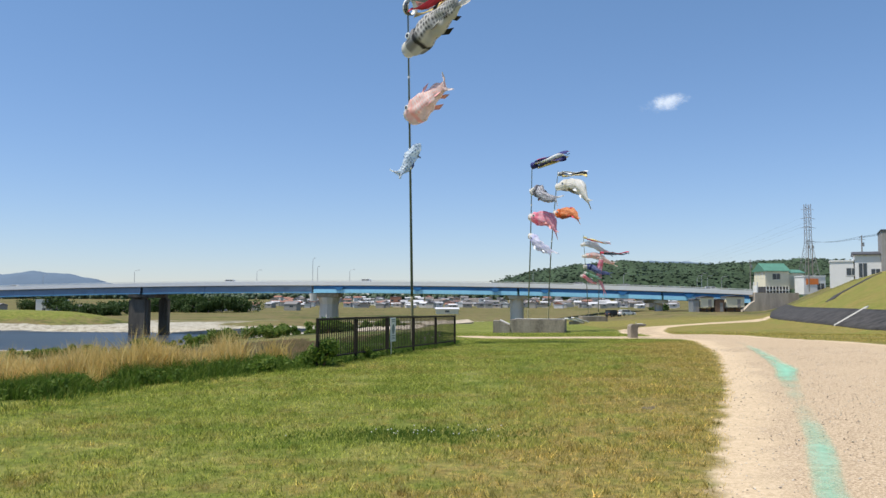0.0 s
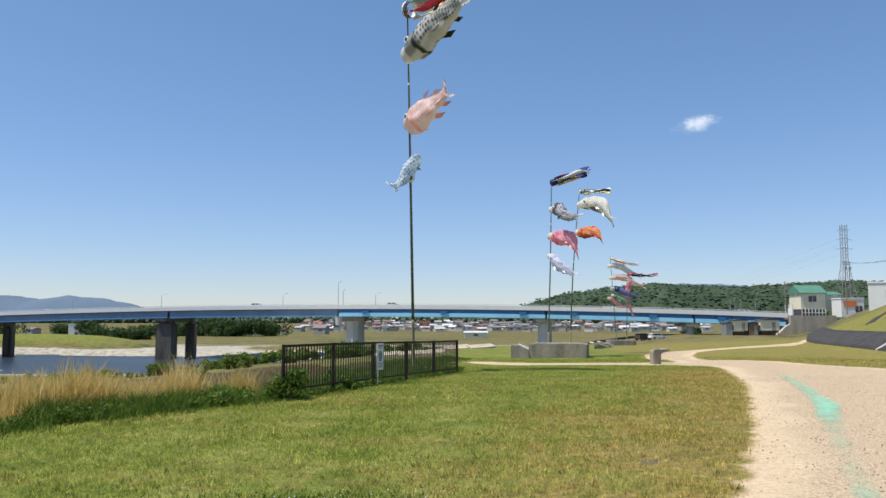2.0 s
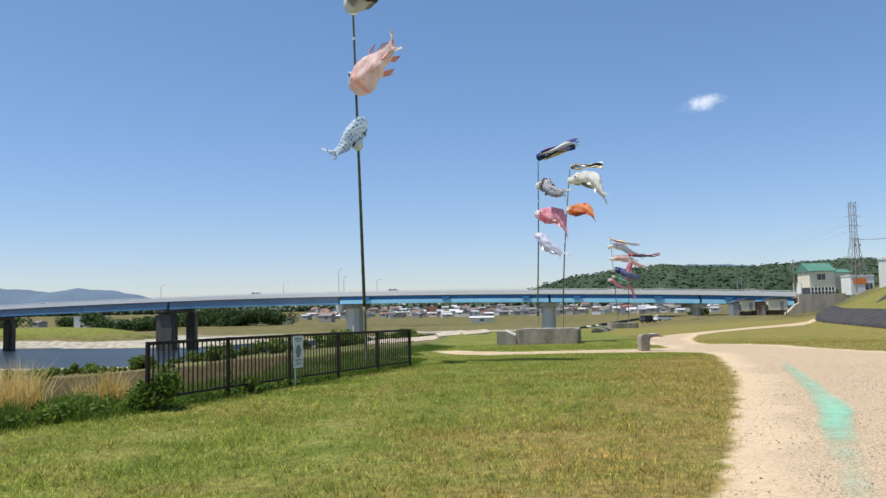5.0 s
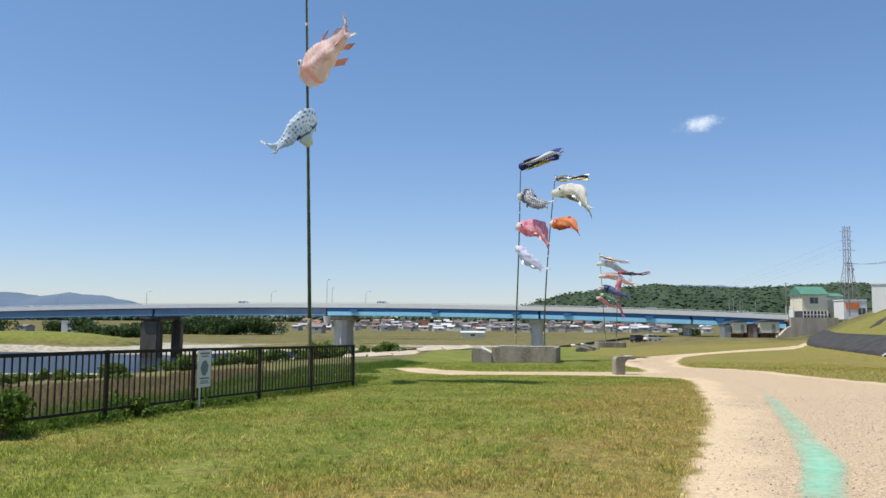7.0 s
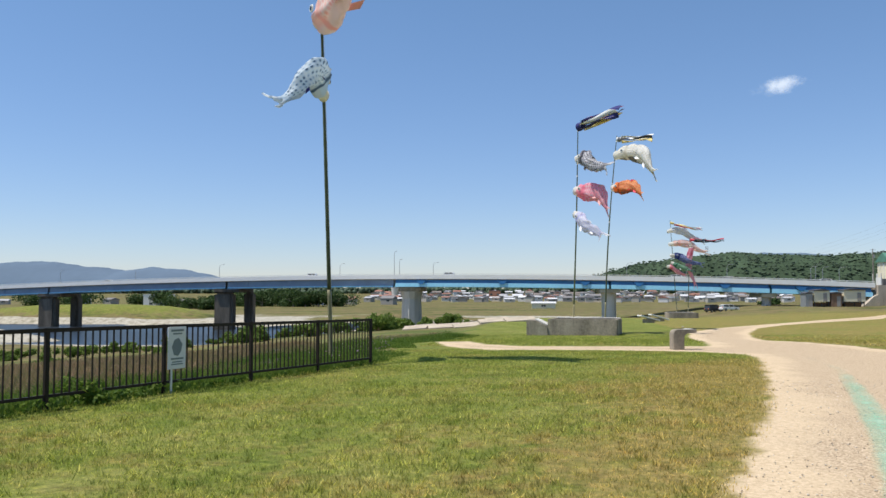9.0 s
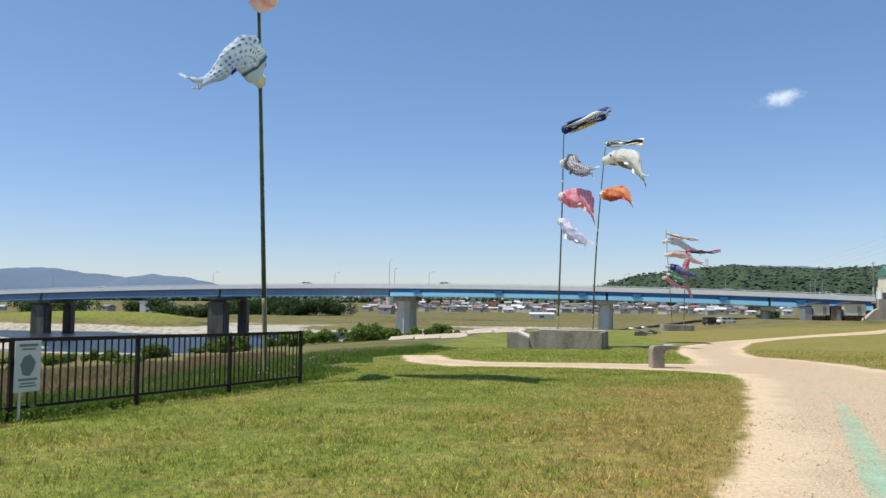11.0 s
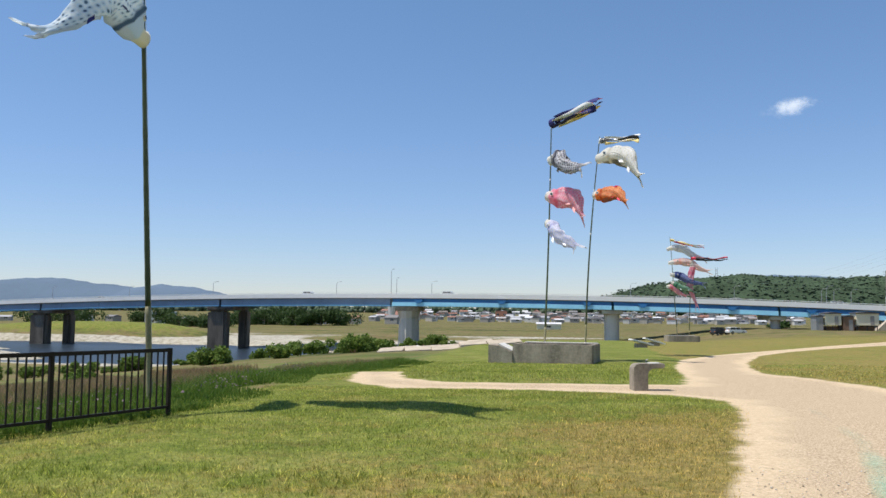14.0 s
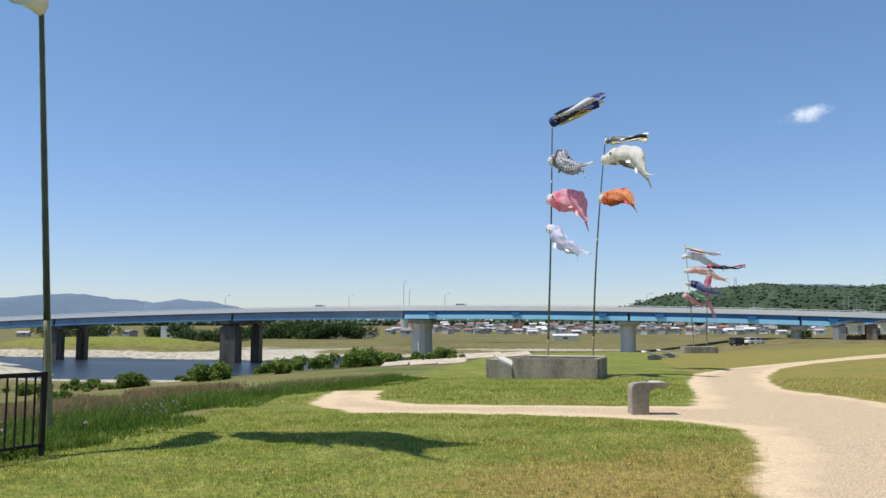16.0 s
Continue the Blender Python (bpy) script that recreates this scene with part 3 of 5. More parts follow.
# uneven tufts that the mower left standing
tx_, ty_ = lawn_points(-7, 9.5, 4, 27, 9)
tx_ = np.repeat(tx_, 13) + rng.normal(0, 0.035, 13 * len(tx_))
ty_ = np.repeat(ty_, 13) + rng.normal(0, 0.035, 13 * len(ty_))
tagged(blades("lawn_tufts", tx_, ty_, 0.085, 0.014, M_BLADE, 1.2), "longer pale green tufts standing in the lawn", "grass", kind="stuff")
# straw fringe where the lawn meets the path
ex_, ey_ = rng.uniform(-3, 11, 90000), rng.uniform(4, 36, 90000)
sd_ = inside_depth(ex_, ey_, MAIN_PATH)
ok = (sd_ < 0.10) & (sd_ > -0.45) & (rng.uniform(0, 1, len(sd_)) < np.clip(1.0 + sd_ * 2.2, 0.0, 1))
tagged(blades("dry_fringe", ex_[ok], ey_[ok], 0.045, 0.011, M_STRAW, 1.3, False), "dry straw-coloured grass along the path's edge", "grass", kind="stuff")
# loose stones on the path
px_, py_ = rng.uniform(-1, 14, 60000), 4 + 24 * rng.uniform(0, 1, 60000) ** 1.3
sd_ = inside_depth(px_, py_, MAIN_PATH)
ok = sd_ > 0.02
px_, py_ = px_[ok][:22000], py_[ok][:22000]
oct_v = np.array([(1, 0, 0), (0, 1, 0), (-1, 0, 0), (0, -1, 0), (0, 0, 0.7), (0, 0, -0.7)], float)
oct_f = np.array([(0, 1, 4), (1, 2, 4), (2, 3, 4), (3, 0, 4), (1, 0, 5), (2, 1, 5), (3, 2, 5), (0, 3, 5)])
size_ = 0.004 + 0.011 * rng.random(len(px_)) ** 3
stone_v = np.stack([px_, py_, gz(px_, py_) + 0.004], -1)[:, None] + oct_v[None] * size_[:, None, None] * rng.uniform(0.6, 1.4, (len(px_), 6, 1))
M_PEBBLE = blade_material("pebbles", [(0.20, 0.165, 0.12), (0.46, 0.37, 0.27), (0.66, 0.57, 0.45), (0.80, 0.74, 0.64)], 0.0)
tagged(arrays_mesh("path_pebbles", stone_v.reshape(-1, 3), (oct_f[None] + 6 * np.arange(len(px_))[:, None, None]).reshape(-1, 3), M_PEBBLE), "loose pale pebbles on the gravel path", "pebbles", kind="stuff")


def band(n, y0, y1, u0, u1):
    y = rng.uniform(y0, y1, n)
    u = rng.uniform(u0, u1, n)
    return bank_edge(y) - u, y


def clumpy(x, y, f, cut):
    v = np.array([noise.noise((a * f, b * f, 3.0)) for a, b in zip(x, y)])
    ok = v > cut
    return x[ok], y[ok]


wx, wy = band(70000, 5, 21.5, -0.9, 2.6)
keep = rng.uniform(0, 1, len(wx)) < np.clip((bank_edge(wy) - wx + 0.9) / 1.6, 0.05, 1)
wx, wy = clumpy(wx[keep], wy[keep], 0.7, -0.12)
tagged(blades("bank_weeds", wx, wy, 0.08 + 0.36 * sm((bank_edge(wy) - wx + 0.8) / 1.8) * tuft(wx, wy), 0.014, M_WEED, 1.0, False, 2), "dense green weeds along the lawn's edge", "weeds", kind="stuff")
wx, wy = band(80000, 20, 62, -0.6, 5.5)
wx, wy = clumpy(wx, wy, 0.35, -0.15)
tagged(blades("bank_grass", wx, wy, 0.08 + 0.30 * sm((bank_edge(wy) - wx + 0.4) / 2.2) * tuft(wx, wy), 0.016, M_WEED, 1.0, False, 2), "rank green grass on the river bank", "grass", kind="stuff")
wx, wy = band(95000, 7, 22.5, 1.0, 8.5)
wx, wy = clumpy(wx, wy, 0.45, -0.12)
tagged(blades("ripe_grass", wx, wy, 0.80 * tuft(wx, wy), 0.018, M_STRAW, 0.5, False, 2), "tall ripe golden grass on the bank", "grass", kind="stuff")
wx, wy = band(90000, 22, 66, 2.8, 20.0)
wx, wy = clumpy(wx, wy, 0.16, -0.20)
tagged(blades("sorrel_grass", wx, wy, 0.42, 0.028, M_SORREL, 0.7, False, 2), "reddish seeding grass below the fence", "grass", kind="stuff")
wx, wy = band(2400, 32, 46, 0.2, 5.5)
wx, wy = clumpy(wx, wy, 0.45, 0.10)
pz = gz(wx, wy) + rng.uniform(0.16, 0.42, len(wx))
pc = np.stack([wx, wy, pz], -1)[:, None, :] + rng.normal(0, 0.018, (len(wx), 4, 3))
tagged(arrays_mesh("vetch_flowers", pc.reshape(-1, 3), np.arange(4 * len(wx)).reshape(-1, 4), M_VETCH), "pale purple vetch flowers among bank weeds", "wildflowers", kind="stuff")
fx = -3.45 + 4.2 * rng.uniform(0, 1, 5200) ** 0.9
fy = 20.6 + (fx + 3.45) * 2.95 + rng.normal(0, 0.14, 5200)
fx = fx + rng.normal(0, 0.10, 5200)
tagged(blades("fence_weeds", fx, fy, 0.15, 0.014, M_WEED, 1.0, False, 2), "weeds grown along the fence foot", "weeds", kind="stuff")
cx, cy = rng.normal(-0.4, 0.7, 2600), rng.normal(10.25, 0.30, 2600)
tagged(blades("clover", cx, cy, 0.055, 0.022, M_WEED, 1.0, False), "dark green clover patch in the lawn", "clover", kind="stuff")
bm = bmesh.new()
for fx_, fy_ in zip(rng.normal(-0.4, 0.5, 28), rng.normal(10.25, 0.25, 28)):
    r = bmesh.ops.create_icosphere(bm, subdivisions=1, radius=0.008)
    bmesh.ops.translate(bm, verts=r["verts"], vec=(fx_, fy_, gh(fx_, fy_) + 0.05))
tagged(part("clover_flowers", bm, M_FLOWER), "small white clover flowers", "flowers", kind="stuff")


def leaf_cloud(name, blobs, leaves, size, material, parent=None):
    """Many small leaves scattered through overlapping lumps, with gaps."""
    out_v = []
    vol = np.array([b[3] ** 2 for b in blobs])
    pick = rng.choice(len(blobs), leaves, p=vol / vol.sum())
    bl = np.array(blobs)[pick]
    d = rng.normal(size=(leaves, 3))
    d /= np.linalg.norm(d, axis=1)[:, None]
    r = bl[:, 3] * rng.uniform(0.55, 1.08, leaves)
    c = bl[:, :3] + d * r[:, None] * np.array([1, 1, 0.85])
    a = rng.normal(size=(leaves, 3))
    a /= np.linalg.norm(a, axis=1)[:, None]
    b = np.cross(a, d + 0.3 * rng.normal(size=(leaves, 3)))
    b /= np.linalg.norm(b, axis=1)[:, None] + 1e-6
    s = size * rng.uniform(0.6, 1.3, leaves)[:, None]
    v = np.stack([c - a * s, c + b * s * 0.5, c + a * s, c - b * s * 0.5], 1).reshape(-1, 3)
    ob = arrays_mesh(name, v, np.arange(4 * leaves).reshape(-1, 4), material)
    ob.parent = parent
    return ob


def bush(x, y, w, h, leaves=1700, size=0.15, label="round green bush on the river bank", material=None):
    k = float(stretch(y))
    x, y = far(x, y)[:2]
    w, h, size = w * k, h * k, size * k
    root = tagged(empty("bush", x, y, gh(x, y)), label, "bush", "bushes on the bank")
    bm = bmesh.new()
    for i in range(5):
        a = i * 1.3
        add_tube(bm, [(0, 0, -0.1), (0.2 * w * math.cos(a), 0.2 * w * math.sin(a), h * 0.5)], [0.03 * h, 0.012 * h], 5)
    part("stems", bm, M_BROWN, root)
    blobs = [(rng.uniform(-0.35, 0.35) * w, rng.uniform(-0.35, 0.35) * w, rng.uniform(0.12, 0.68) * h, rng.uniform(0.2, 0.34) * min(w, h * 1.3)) for _ in range(14)]
    leaf_cloud("foliage", blobs, leaves, size, material or M_LEAF, root)
    return root


def tree(x, y, h, w, leaves=2000, size=0.55, label="dense dark green tree on the far bank"):
    x, y = far(x, y)[:2]
    w, h, size = w * 1.28, h * 1.28, size * 1.28
    root = tagged(empty("tree", x, y, gh(x, y)), label, "tree", "trees on the far bank")
    bm = tube([(0, 0, -0.3), (0.1, 0, h * 0.3), (0.0, 0.1, h * 0.75)], [0.05 * h, 0.035 * h, 0.01 * h], 7)
    for i in range(5):
        a = i * 1.26
        add_tube(bm, [(0, 0, h * 0.28), (0.3 * w * math.cos(a), 0.3 * w * math.sin(a), h * 0.62)], [0.022 * h, 0.006 * h], 5)
    part("trunk", bm, M_WOODPOLE, root)
    blobs = [(rng.uniform(-0.36, 0.36) * w, rng.uniform(-0.36, 0.36) * w, rng.uniform(0.16, 0.82) * h, rng.uniform(0.14, 0.26) * w) for _ in range(13)]
    leaf_cloud("crown", blobs, leaves, size, M_TREE, root)
    return root


lb = []
for yy in np.arange(6, 22, 0.32):
    for _ in range(3):
        uu = rng.uniform(-0.1, 1.7)
        xx = float(bank_edge(yy)) - uu
        lb.append((xx, yy, gh(xx, yy) + 0.10 + 0.1 * uu, rng.uniform(0.10, 0.26)))
for s in np.arange(0.4, 11.5, 0.3):
    xx, yy = 0.65 - 0.3177 * s + rng.normal(0, 0.10), 31.72 - 0.9482 * s + rng.normal(0, 0.10)
    lb.append((xx, yy, gh(xx, yy) + 0.05, rng.uniform(0.05, 0.10) * (1 + 1.2 * (s > 6.5))))
tagged(leaf_cloud("leafy_weeds", lb, 15000, 0.045, M_WEED), "broad-leaved green weeds at the lawn's edge", "weeds", kind="stuff")
for bx, by, bw, bh in ((-20, 80, 3.6, 2.4), (-24, 88, 3.4, 1.6), (-16, 84, 3.6, 1.3), (-12.5, 88, 4.0, 1.7), (-9.5, 92, 4.0, 1.6), (-6.5, 90, 3.6, 1.3), (-28, 82, 3.2, 1.3), (-33, 86, 3.6, 1.4), (-40, 84, 3.6, 1.4), (-17, 94, 3.6, 1.5), (-3.5, 96, 3.5, 1.2),
                       (-14.5, 92, 3.4, 1.3), (-37, 90, 4, 1.6), (-45, 88, 4, 1.5), (-11, 97, 4, 1.4), (-7, 98, 4, 1.3), (-22, 95, 4, 1.4), (-27, 92, 4, 1.3), (-50, 92, 4, 1.6), (-19, 58, 2.2, 1.0), (-27, 62, 2.4, 1.1)):
    bush(bx + rng.normal(0, 1.2), by + rng.normal(0, 2.0), bw * rng.uniform(0.7, 1.7), bh * rng.uniform(0.4, 1.1), 2200)
bush(-2.98, 20.85, 0.75, 0.85, 1500, 0.05, "leafy creeper bush at the fence end", M_WEED)
bush(-2.35, 23.9, 0.9, 0.45, 900, 0.045, "low leafy weed bush at the fence foot", M_WEED)
rk_n = 140
rk = np.stack([rng.uniform(-42, -9, rk_n), 209 + rng.normal(0, 4.5, rk_n)], -1)
for tx, ty, th, tw in ((-152, 430, 9, 14), (-143, 424, 10, 15), (-133, 430, 10, 15), (-124, 426, 9, 14), (-115, 430, 10, 15), (-106, 432, 9, 14), (-98, 428, 8, 12), (-146, 380, 8, 12), (-156, 376, 7, 11), (-137, 384, 7, 11), (-166, 390, 8, 12),
                       (-148, 436, 9, 14), (-138, 424, 8, 13), (-128, 434, 10, 15), (-119, 424, 8, 13), (-110, 424, 8, 13), (-102, 436, 9, 13), (66, 250, 4, 6), (74, 262, 4, 6), (-230, 420, 9, 14), (-250, 425, 9, 14), (-272, 420, 9, 14), (-215, 425, 8, 13), (-196, 420, 8, 12)):
    tree(tx + rng.normal(0, 3), ty + rng.normal(0, 9), th * rng.uniform(0.6, 1.05), tw * rng.uniform(0.9, 1.6))


# ---- bridge ----
SKEW = 0.22


def bridge_x(s):
    return (4 + (s - 4) * (178 - 2 * SKEW) / 178) / (1 + SKEW * (s - 4) / 178)


def bridge_y(s):
    """The bridge crosses askew; s counts along it."""
    return 188.0 - SKEW * (bridge_x(s) + 2)


def rail_z(s):
    return 1.67 + (4.38 - 0.00022 * (s + 18) ** 2) * (bridge_y(s) - 10) / 178


def sweep(x0, x1, y0, y1, top, bottom, step=6.0):
    """A bar along the bridge between two offsets across it and two heights under the rail."""
    bm = bmesh.new()
    n = max(2, int(abs(x1 - x0) / step) + 1)
    rows = []
    for x in np.linspace(x0, x1, n):
        yb, zb = bridge_y(x), rail_z(x)
        f = (x - x0) / (x1 - x0)
        bot = bottom(f) if callable(bottom) else bottom
        rows.append([bm.verts.new((bridge_x(x), yb + yy, zb - zz)) for yy, zz in ((y0, top), (y1, top), (y1, bot), (y0, bot))])
    for a, b in zip(rows, rows[1:]):
        for j in range(4):
            bm.faces.new((a[j], a[(j + 1) % 4], b[(j + 1) % 4], b[j]))
    bm.faces.new(rows[0])
    bm.faces.new(rows[-1][::-1])
    bmesh.ops.recalc_face_normals(bm, faces=bm.faces)
    return bm


bridge = tagged(empty("road_bridge", *far(bridge_x(-20), bridge_y(-20), -5)), "long road bridge, white parapet and blue steel girders", "bridge")


def bpart(name, bm, material, label="", parent=None):
    ob = part(name, far_bm(bm), material, None, label)
    ob.parent = parent or bridge
    ob.matrix_parent_inverse = (parent or bridge).matrix_world.inverted() if parent is None else Matrix()
    return ob


bpy.context.view_layer.update()
PIERS = (-193, -150, -107, -64.5, -23.5, 20.2, 53, 77)
bpart("deck", sweep(-260, 73.5, -0.25, 11.25, 0.95, 1.22), M_CONC, "grey concrete deck slab")
bpart("parapet", sweep(-260, 73.5, -0.5, -0.25, 0.2, 1.12), M_WHITE, "pale concrete parapet")
bpart("parapet", sweep(-260, 73.5, 11.25, 11.5, 0.2, 1.12), M_WHITE, "pale concrete parapet")
bpart("handrail", sweep(-260, 73.5, -0.43, -0.33, -0.05, 0.05), M_WHITE, "white steel handrail")
bpart("handrail", sweep(-260, 73.5, 11.33, 11.43, -0.05, 0.05), M_WHITE, "white steel handrail")
for x in np.arange(-180, 73, 4.0):
    bpart("rail_post", box(bridge_x(x), bridge_y(x) - 0.38, rail_z(x) - 0.22, 0.08, 0.08, 0.24), M_WHITE)
edges = (-260, -150, -107, -64.5, -26.2, 20.2, 53, 73.3)
for i, (a, b) in enumerate(zip(edges, edges[1:])):
    left = b < -26
    web, low = (M_BLUE_GREY, M_BLUE_GREY) if left else (M_BLUE_SHADED, M_BLUE_SUNLIT)
    deep = (lambda f: 2.75 + 0.4 * (abs(f - 0.5) * 2) ** 3) if left else 2.85
    for yy in (0.45, 5.3, 10.1):
        bpart("girder", sweep(a + 0.25, b - 0.25, yy - 0.12, yy + 0.12, 1.22, deep), web, "steel girder")
        if left:
            bpart("flange", sweep(a + 0.25, b - 0.25, yy - 0.40, yy + 0.35, 2.64, 2.85), M_BLUE_SUNLIT, "bottom flange")
        else:
            # Casing added so that its light blue paints the girder's sunlit lower strip.
            bpart("flange", sweep(a + 0.25, b - 0.25, yy - 0.80, yy + 0.3, 2.0, 2.85), low, "added lower girder casing, sunlit strip painted light blue")
    for x in ([] if left else np.arange(a + 6, b, 17.6)):
        bm = prism([(-1.0, 0.0), (1.0, 0.0), (0.35, -0.75), (-0.35, -0.75)], 1.3)
        bmesh.ops.translate(bm, verts=bm.verts, vec=(bridge_x(x), bridge_y(x) - 0.1, rail_z(x) - 1.5))
        bpart("bracket", bm, M_BLUE_SHADED, "dark blue bracket on the girder")
    for x in (np.arange(a + 5, b - 4, 9.0) if left else []):
        bpart("stiffener", box(bridge_x(x), bridge_y(x) + 0.28, rail_z(x) - 2.6, 0.10, 0.12, 1.3), web)
for s_ in PIERS[1:-1]:
    px, py, top = bridge_x(s_), bridge_y(s_), rail_z(s_) - 2.9
    foot = float(plan_z(px, py + 5)) - 1.5
    if px < -30:
        bpart("pier_cap", box(px, py + 5.4, top - 0.9, 6.4, 10.5, 0.9, 0.15), M_PIER, "stained concrete cap with deck shade in its colour")
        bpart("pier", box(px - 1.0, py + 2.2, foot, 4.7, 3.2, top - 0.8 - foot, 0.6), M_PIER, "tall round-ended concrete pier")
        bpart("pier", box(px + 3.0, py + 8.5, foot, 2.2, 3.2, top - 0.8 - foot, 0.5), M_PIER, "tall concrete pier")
    elif px < 0:
        bpart("pier_cap", box(px + 0.4, py + 5.4, top - 1.0, 5.6, 10.2, 1.0, 0.15), M_CONC, "concrete cap")
        bm = tube([(0, 0, foot), (0, 0, top - 2.6), (0, 0, top - 1.0)], [2.45, 2.2, 2.6], 12)
        bmesh.ops.transform(bm, matrix=Matrix.Translation((px + 0.5, py + 4.4, 0)) @ Matrix.Diagonal((1, 1.7, 1, 1)), verts=bm.verts)
        bpart("pier", bm, M_CONC_LIGHT, "pale round-nosed concrete pier")
        bpart("corbel", tube([(px - 2.7, py + 0.6, top - 1.9), (px - 2.7, py + 0.6, top - 0.1)], [0.7, 0.95], 14), M_CONC_PALE, "round pale corbel")
    else:
        r = 1.5 if px < 40 else 0.9
        bpart("pier_cap", box(px, py + 5.4, top - 0.8, 2 * r + 1.2, 9.6, 0.8, 0.12), M_CONC_LIGHT, "concrete cap")
        bpart("pier", tube([(px, py + 3, foot), (px, py + 3, top - 0.7)], [r, r], 18), M_CONC_PALE, "round concrete pier")
ax, ay = bridge_x(73.5), bridge_y(73.5)
M_ABUT = plain("stained_abutment_concrete", (0.42, 0.36, 0.29), 0.95, 0.45, 0.5, 5.0, streak=(1, 1, 0.2), bump=0.4)
bm = prism([(-3.6, -3.0), (9, -3.0), (9, 3.3), (-0.2, 3.3), (-0.2, 1.6), (-1.0, 1.2), (-2.6, -0.4)], 13.5)
bmesh.ops.translate(bm, verts=bm.verts, vec=(ax + 0.4, ay + 5.5, 0))
bpart("abutment", bm, M_ABUT, "stained stepped concrete abutment")


def street_lamp(x, y, z, h, arm=1.6, label="slender grey street lamp on the bridge parapet", group="lamps on the bridge"):
    h, arm = h * 1.28, arm * 1.28
    root = tagged(empty("street_lamp", *far(x, y, z)), label, "street lamp", group)
    part("pole", tube([(0, 0, -0.5), (0, 0, h * 0.85), (0.25 * arm, 0, h * 0.97), (arm, 0, h)], [0.08, 0.06, 0.045, 0.035], 7), M_STEEL, root)
    part("lamp_head", box(arm + 0.2, 0, h - 0.06, 0.55, 0.2, 0.12, 0.03), M_STEEL, root)
    return root


for lx_ in (-140, -104, -91, -66, -41, -19, 25, 36, 47, 62, 65, 67.5, 71):
    street_lamp(bridge_x(lx_), bridge_y(lx_) + (11.2 if int(lx_) % 2 else -0.2), rail_z(lx_) - 0.6, 3.6, 0.9)
street_lamp(bridge_x(-26.2), bridge_y(-26.2) - 0.2, rail_z(-26) - 0.6, 5.8, 0.3)
street_lamp(bridge_x(-25.4), bridge_y(-25.4) + 2, rail_z(-25) - 0.6, 4.0, 0.2)


# ---- vehicles ----
def car(x, y, z, rz, paint, label, group, van=False):
    root = tagged(empty("car", x, y, z, rz), label, "car", group)
    hood = 1.05 if van else 0.82
    body = prism([(-2.1, 0.32), (2.1, 0.32), (2.15, 0.6), (2.0, hood), (1.0, hood + 0.1), (-1.9, hood + 0.14), (-2.15, 0.75)], 1.66, 0.06)
    b = part("body", body, paint, root)
    top = 1.75 if van else 1.45
    part("cabin_glass", prism([(1.0, hood + 0.08), (0.45, top - 0.06), (-1.65, top - 0.06), (-2.0, hood + 0.1)], 1.5, 0.05), M_GLASS, root, "dark tinted windows")
    part("roof", prism([(0.5, top - 0.07), (0.4, top), (-1.6, top), (-1.72, top - 0.07)], 1.46, 0.02), paint, root)
    for px, ox in ((0.75, 0.0), (-0.35, 0), (-1.75, 0)):
        part("pillar", prism([(px - 0.05, hood + 0.08), (px + 0.05, hood + 0.08), (px - 0.12, top - 0.05), (px - 0.22, top - 0.05)], 1.53), paint, root)
    for wx_ in (-1.3, 1.3):
        for sy in (-0.76, 0.76):
            w = part("wheel", tube([(wx_, sy - 0.1, 0.31), (wx_, sy + 0.1, 0.31)], 0.31, 14), M_TYRE, root, "black tyre")
            part("rim", tube([(wx_, sy - 0.11, 0.31), (wx_, sy + 0.11, 0.31)], 0.19, 10), M_STEEL, w, "alloy rim")
    for sy in (-0.62, 0.62):
        part("headlight", box(2.1, sy, 0.6, 0.1, 0.28, 0.13, 0.02), M_LAMP, root)
        part("tail_light", box(-2.08, sy, 0.7, 0.1, 0.2, 0.2, 0.02), M_ORANGE, root)
    part("bumper", box(2.12, 0, 0.3, 0.14, 1.6, 0.22, 0.03), paint, root)
    return root


cx_, cy_ = far(35.6, 160)[:2]
car(cx_, cy_, gh(cx_, cy_), 35, M_CARDARK, "dark estate car parked under the bridge approach", "parked cars", True)
cx_, cy_ = far(37.9, 158.5)[:2]
car(cx_, cy_, gh(cx_, cy_), 22, M_CARWHITE, "white hatchback parked on the grass", "parked cars")
for cx_, off in ((-96, 8.5), (-45, 3), (-14, 3), (35, 3), (47, 8), (66, 4)):
    car(*far(bridge_x(cx_), bridge_y(cx_) + off, rail_z(cx_) - 0.95), -12.4, M_CARWHITE, "white car driving across the bridge", "cars on the bridge", True)


# ---- fence ----
F0, F1 = Vector((0.65, 31.72, 0)), Vector((-3.08, 20.62, 0))
fence = tagged(empty("metal_fence", F0.x, F0.y, gh(F0.x, F0.y)), "dark brown metal railing fence with upright bars", "fence")
fdir = (F1 - F0).normalized()
flen = (F1 - F0).length
fang = math.degrees(math.atan2(fdir.y, fdir.x))
fm = pose(F0.x, F0.y, 0, 0, 0, fang)
bpy.context.view_layer.update()


def fpart(name, bm, label=""):
    ob = part(name, bm, M_FENCE, None, label)
    ob.matrix_world = fm
    ob.parent = fence
    ob.matrix_parent_inverse = fence.matrix_world.inverted()
    return ob


def fz(s):
    p = F0 + fdir * s
    return gh(p.x, p.y) + 0.03 + 0.08 * s / flen


